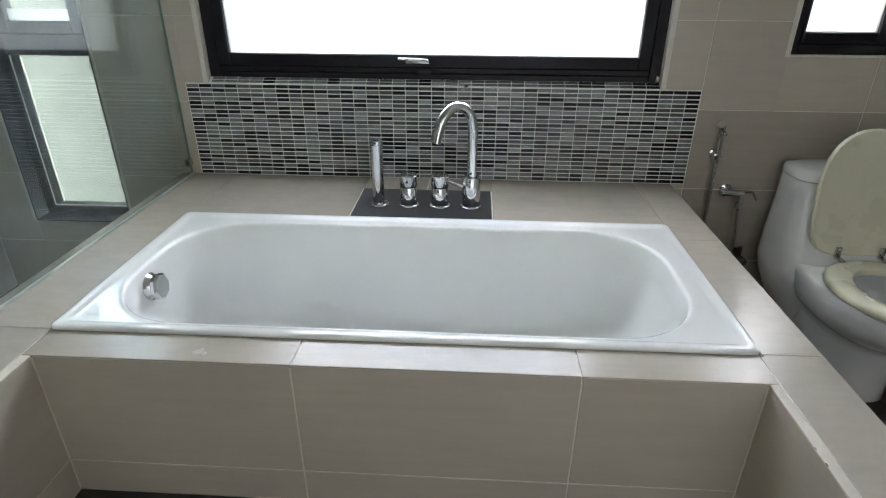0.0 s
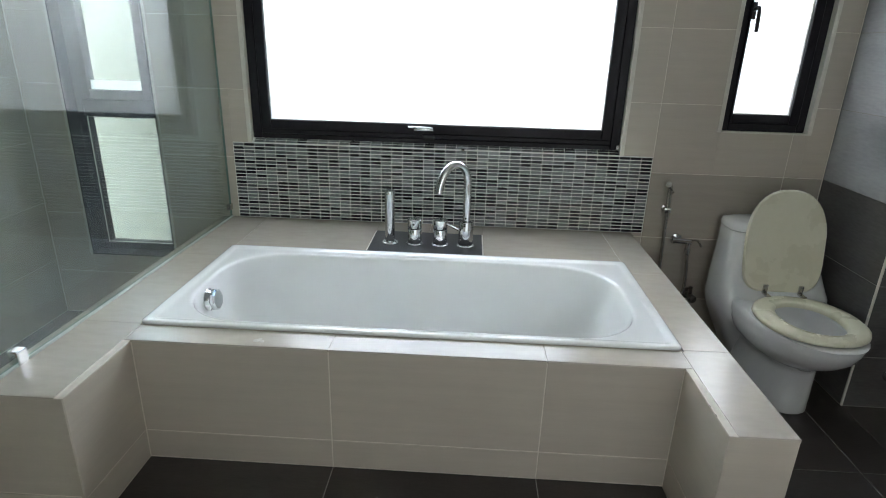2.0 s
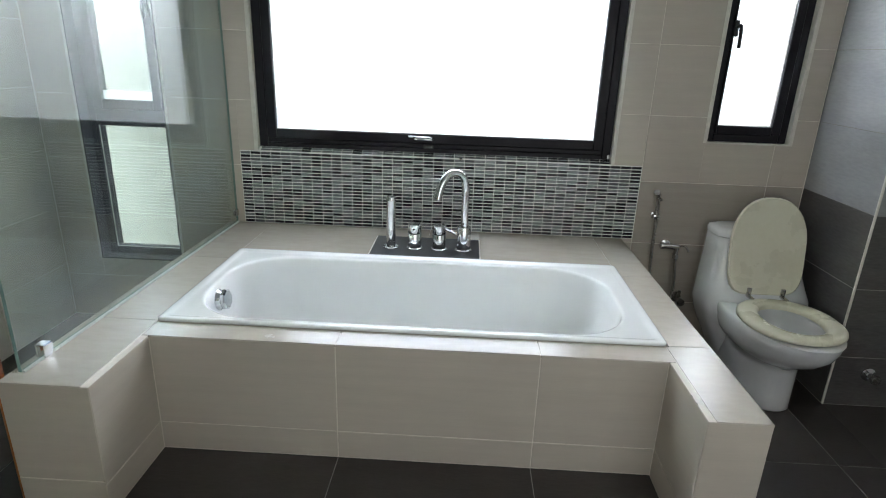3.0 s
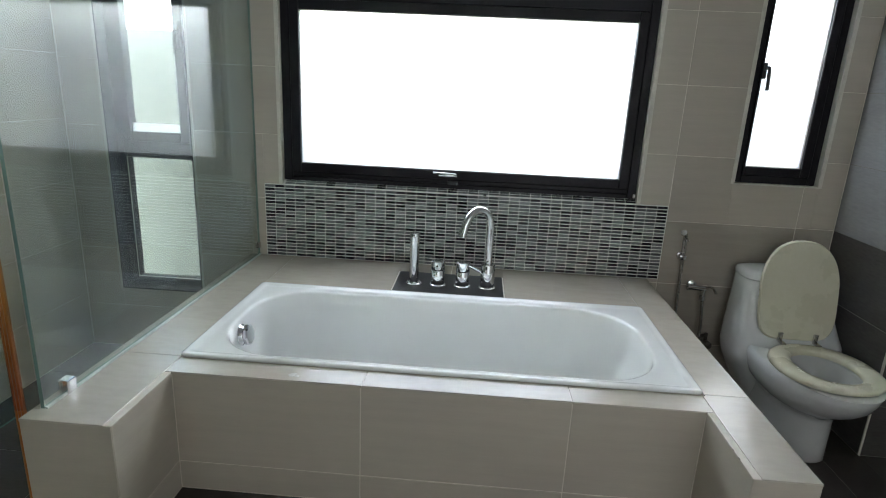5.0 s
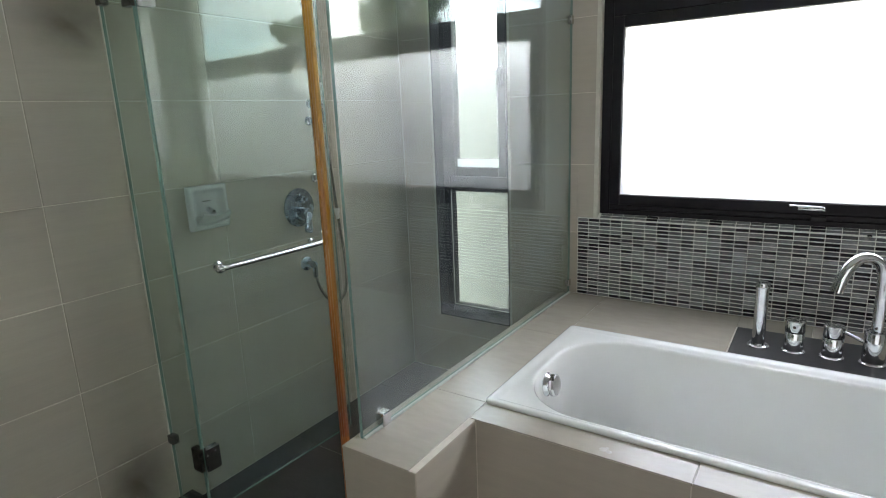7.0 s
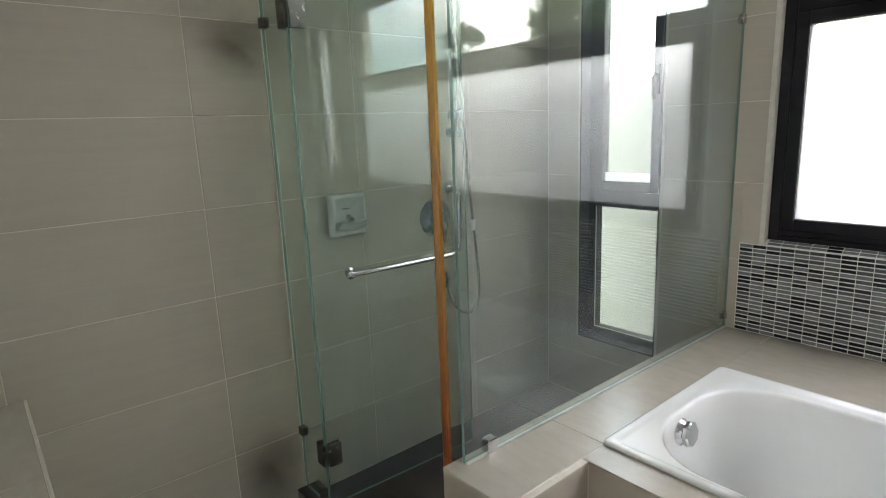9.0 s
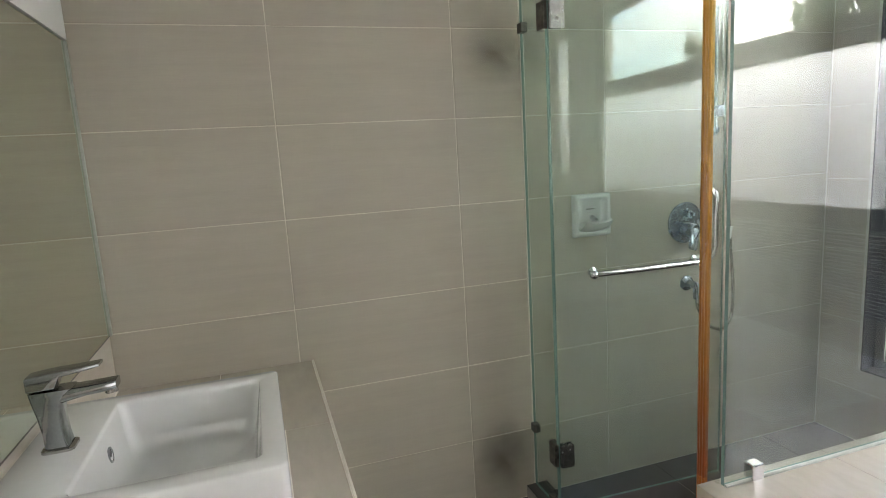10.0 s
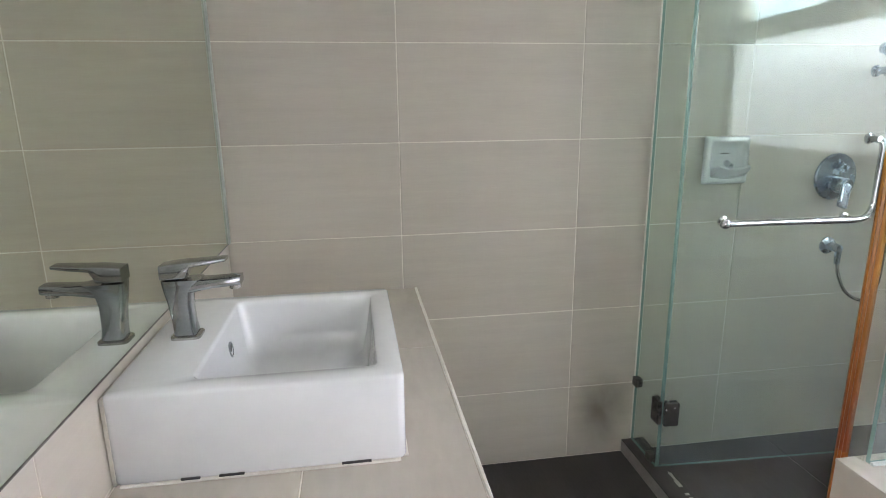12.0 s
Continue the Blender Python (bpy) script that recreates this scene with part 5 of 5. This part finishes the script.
tiles(surround, TILE, (DECK_X[3], 0, 0), (0, 1, 0), (0, 0, 1), [DECK_Y[1], -1.2, -0.6, -0.001], [0.0, 0.268, DECK - 0.001])
tub_hole = [(1.140, 2.764, -1.144, -0.444), (1.697, 2.195, -0.444, -0.148)]
g = 0.0015
tiles(surround, TILE_TOP, (0, 0, DECK), (1, 0, 0), (0, 1, 0), [DECK_X[0], 1.1385], [DECK_Y[1], -1.142, -0.54, -0.001], gap=g)
tiles(surround, TILE_TOP, (0, 0, DECK), (1, 0, 0), (0, 1, 0), [2.7655, DECK_X[3]], [DECK_Y[1], -1.142, -0.54, -0.001], gap=g)
tiles(surround, TILE_TOP, (0, 0, DECK), (1, 0, 0), (0, 1, 0), [1.1385, 1.740, 2.361, 2.7655], [DECK_Y[0], -1.1455], [], gap=g)
tiles(surround, TILE_TOP, (0, 0, DECK), (1, 0, 0), (0, 1, 0), [1.1385, 1.947, 2.7655], [-0.4425, -0.001], tub_hole, gap=g)
bm = bmesh.new()                                   # knocked tile edges
rnd = random.Random(4)
for y_ in (-1.425, -1.462):
    d_ = rnd.uniform(0.0012, 0.0022)
    box(bm, DECK_X[2] - 0.0008, DECK_X[2] + d_, y_, y_ + rnd.uniform(0.006, 0.014), DECK - d_, DECK + 0.0006, bevel=0.0005, seg=1)
part("edge_chips", bm, DARK_METAL, surround, "dark chips along the tile edge")
bm = bmesh.new()
for x_, y_, r_ in ((1.52, -1.212, 0.011), (1.536, -1.216, 0.008), (1.527, -1.203, 0.006)):
    lathe(bm, (x_, y_, DECK - 0.0005), (0, 0, 1), [(r_, 0), (r_, 0.0008), (r_ * 0.8, 0.0011), (0, 0.0012)], 7)
part("residue", bm, LIME, surround, "small grey residue mark on the deck")
tiles(step, DARK, (0, 0, STEP), (1, 0, 0), (0, 1, 0), ax, [DECK_Y[1], DECK_Y[0]])
tiles(step, DARK, (0, DECK_Y[1], 0), (1, 0, 0), (0, 0, 1), ax, [0.0, STEP - 0.001])
# floor
fx_, fy_ = cuts(0.0, X_E, 2.963, 0.6033), cuts(Y_S, 0.0, -1.54, 0.6033)
tiles(floor, DARK, (0, 0, 0), (1, 0, 0), (0, 1, 0), fx_, fy_, [(DECK_X[0], DECK_X[3], DECK_Y[1], 0), (0, CE, Y_S, CF), (0, DECK_X[0], -1.55, -1.46), (BOX_X, X_E, BOX_Y, 0)])
tiles(kerb, DARK, (0, 0, 0.0518), (1, 0, 0), (0, 1, 0), [0.001, 0.45, DECK_X[0]], [-1.551, -1.459], gap=0.002, thick=0.004)
bm = bmesh.new()
rnd = random.Random(9)
for i in range(26):
    x_ = 0.22 + 0.6 * rnd.random()
    w_ = rnd.uniform(0.01, 0.05)
    box(bm, x_, x_ + w_, -1.487 + rnd.uniform(-0.004, 0.004), -1.480 + rnd.uniform(0, 0.006), 0.0519, 0.0526)
part("limescale_marks", bm, LIME, kerb, "white limescale streaks")
# counter
tiles(counter, TILE_TOP, (0, 0, CT), (1, 0, 0), (0, 1, 0), cuts(0.001, CE, 0.507, 0.6033), [Y_S + 0.002, -2.636, CF - 0.001], gap=0.0025)
tiles(counter, TILE, (0, CF, 0), (-1, 0, 0), (0, 0, 1), cuts(-CE, -0.001, -0.93, 0.6033), [0.0, 0.3, CT - 0.0105])
tiles(counter, TILE, (CE, 0, 0), (0, 1, 0), (0, 0, 1), [Y_S + 0.002, CF - 0.001], [0.0, 0.3, CT - 0.001])
# mosaic splashback: single chips over the middle, the rest joined
mosaic = slab("mosaic_splashback", GROUT_MOSAIC, [(MOS[0], MOS[1], MOS[2] + 0.0005, MOS[3])], "y", -0.001, 0.0017, "splashback of black, charcoal and grey mosaic chips")
mosaic["category"] = "splashback"
NC, NR = 39, 22
pw, ph = (MOS[1] - MOS[0] - 0.004) / NC, (MOS[3] - MOS[2] - 0.003) / NR
rnd = random.Random(21)
rest = [[], [], []]
base_chip = [tile_mesh("chip", pw - 0.0028, ph - 0.0045, c, 0.004, 0.0008) for c in CHIPS]
mm = plane_matrix((0, -0.0032, 0), (1, 0, 0), (0, 0, 1))
for i in range(NC):
    for j in range(NR):
        k_ = rnd.choices((0, 1, 2), (0.32, 0.34, 0.34))[0]
        m = mm @ Matrix.Translation((MOS[0] + 0.0035 + i * pw, MOS[2] + 0.003 + j * ph, rnd.uniform(-0.0004, 0.0004))) @ Matrix.Rotation(rnd.uniform(-0.006, 0.006), 4, "Y")
        if 1.62 < MOS[0] + i * pw < 2.27:
            ob = new("chip", base_chip[k_])
            ob.parent = mosaic
            ob.matrix_basis = m
        else:
            rest[k_].append(m)
SLOPE = Vector((0, 0.03, 0.019)).normalized()
for j in range(NC):                                # two rows that turn on to the sloping window sill
    x_ = MOS[0] + 0.0035 + j * pw
    if W_MAIN[0] + 0.004 < x_ and x_ + pw < W_MAIN[1] - 0.004:
        k_ = rnd.choices((0, 1, 2), (0.2, 0.4, 0.4))[0]
        for dy in (0.0015, 0.0185):
            rest[k_].append(plane_matrix(Vector((x_, 0, W_MAIN[2] + 0.006)) + SLOPE * dy, (1, 0, 0), SLOPE))
bm = bmesh.new()
loft(bm, [[(x_, 0.0, W_MAIN[2]), (x_, 0.031, W_MAIN[2]), (x_, 0.031, W_MAIN[2] + 0.0225), (x_, 0.0, W_MAIN[2] + 0.0035)] for x_ in (W_MAIN[0] + 0.006, W_MAIN[1] - 0.006)])
part("sill_bed", bm, GROUT_MOSAIC, mosaic)
for k_, ms in enumerate(rest):
    src = base_chip[k_]
    vs, fs = [], []
    for m in ms:
        b0 = len(vs)
        vs += [tuple(m @ v.co) for v in src.vertices]
        fs += [tuple(b0 + i for i in p.vertices) for p in src.polygons]
    me = bpy.data.meshes.new("mosaic_chips")
    me.from_pydata(vs, [], fs)
    me.materials.append(CHIPS[k_])
    ob = new("mosaic_chips", me)
    ob.parent = mosaic
    tagged(ob, ("black", "charcoal", "mid-grey")[k_] + " mosaic chips", kind="stuff")
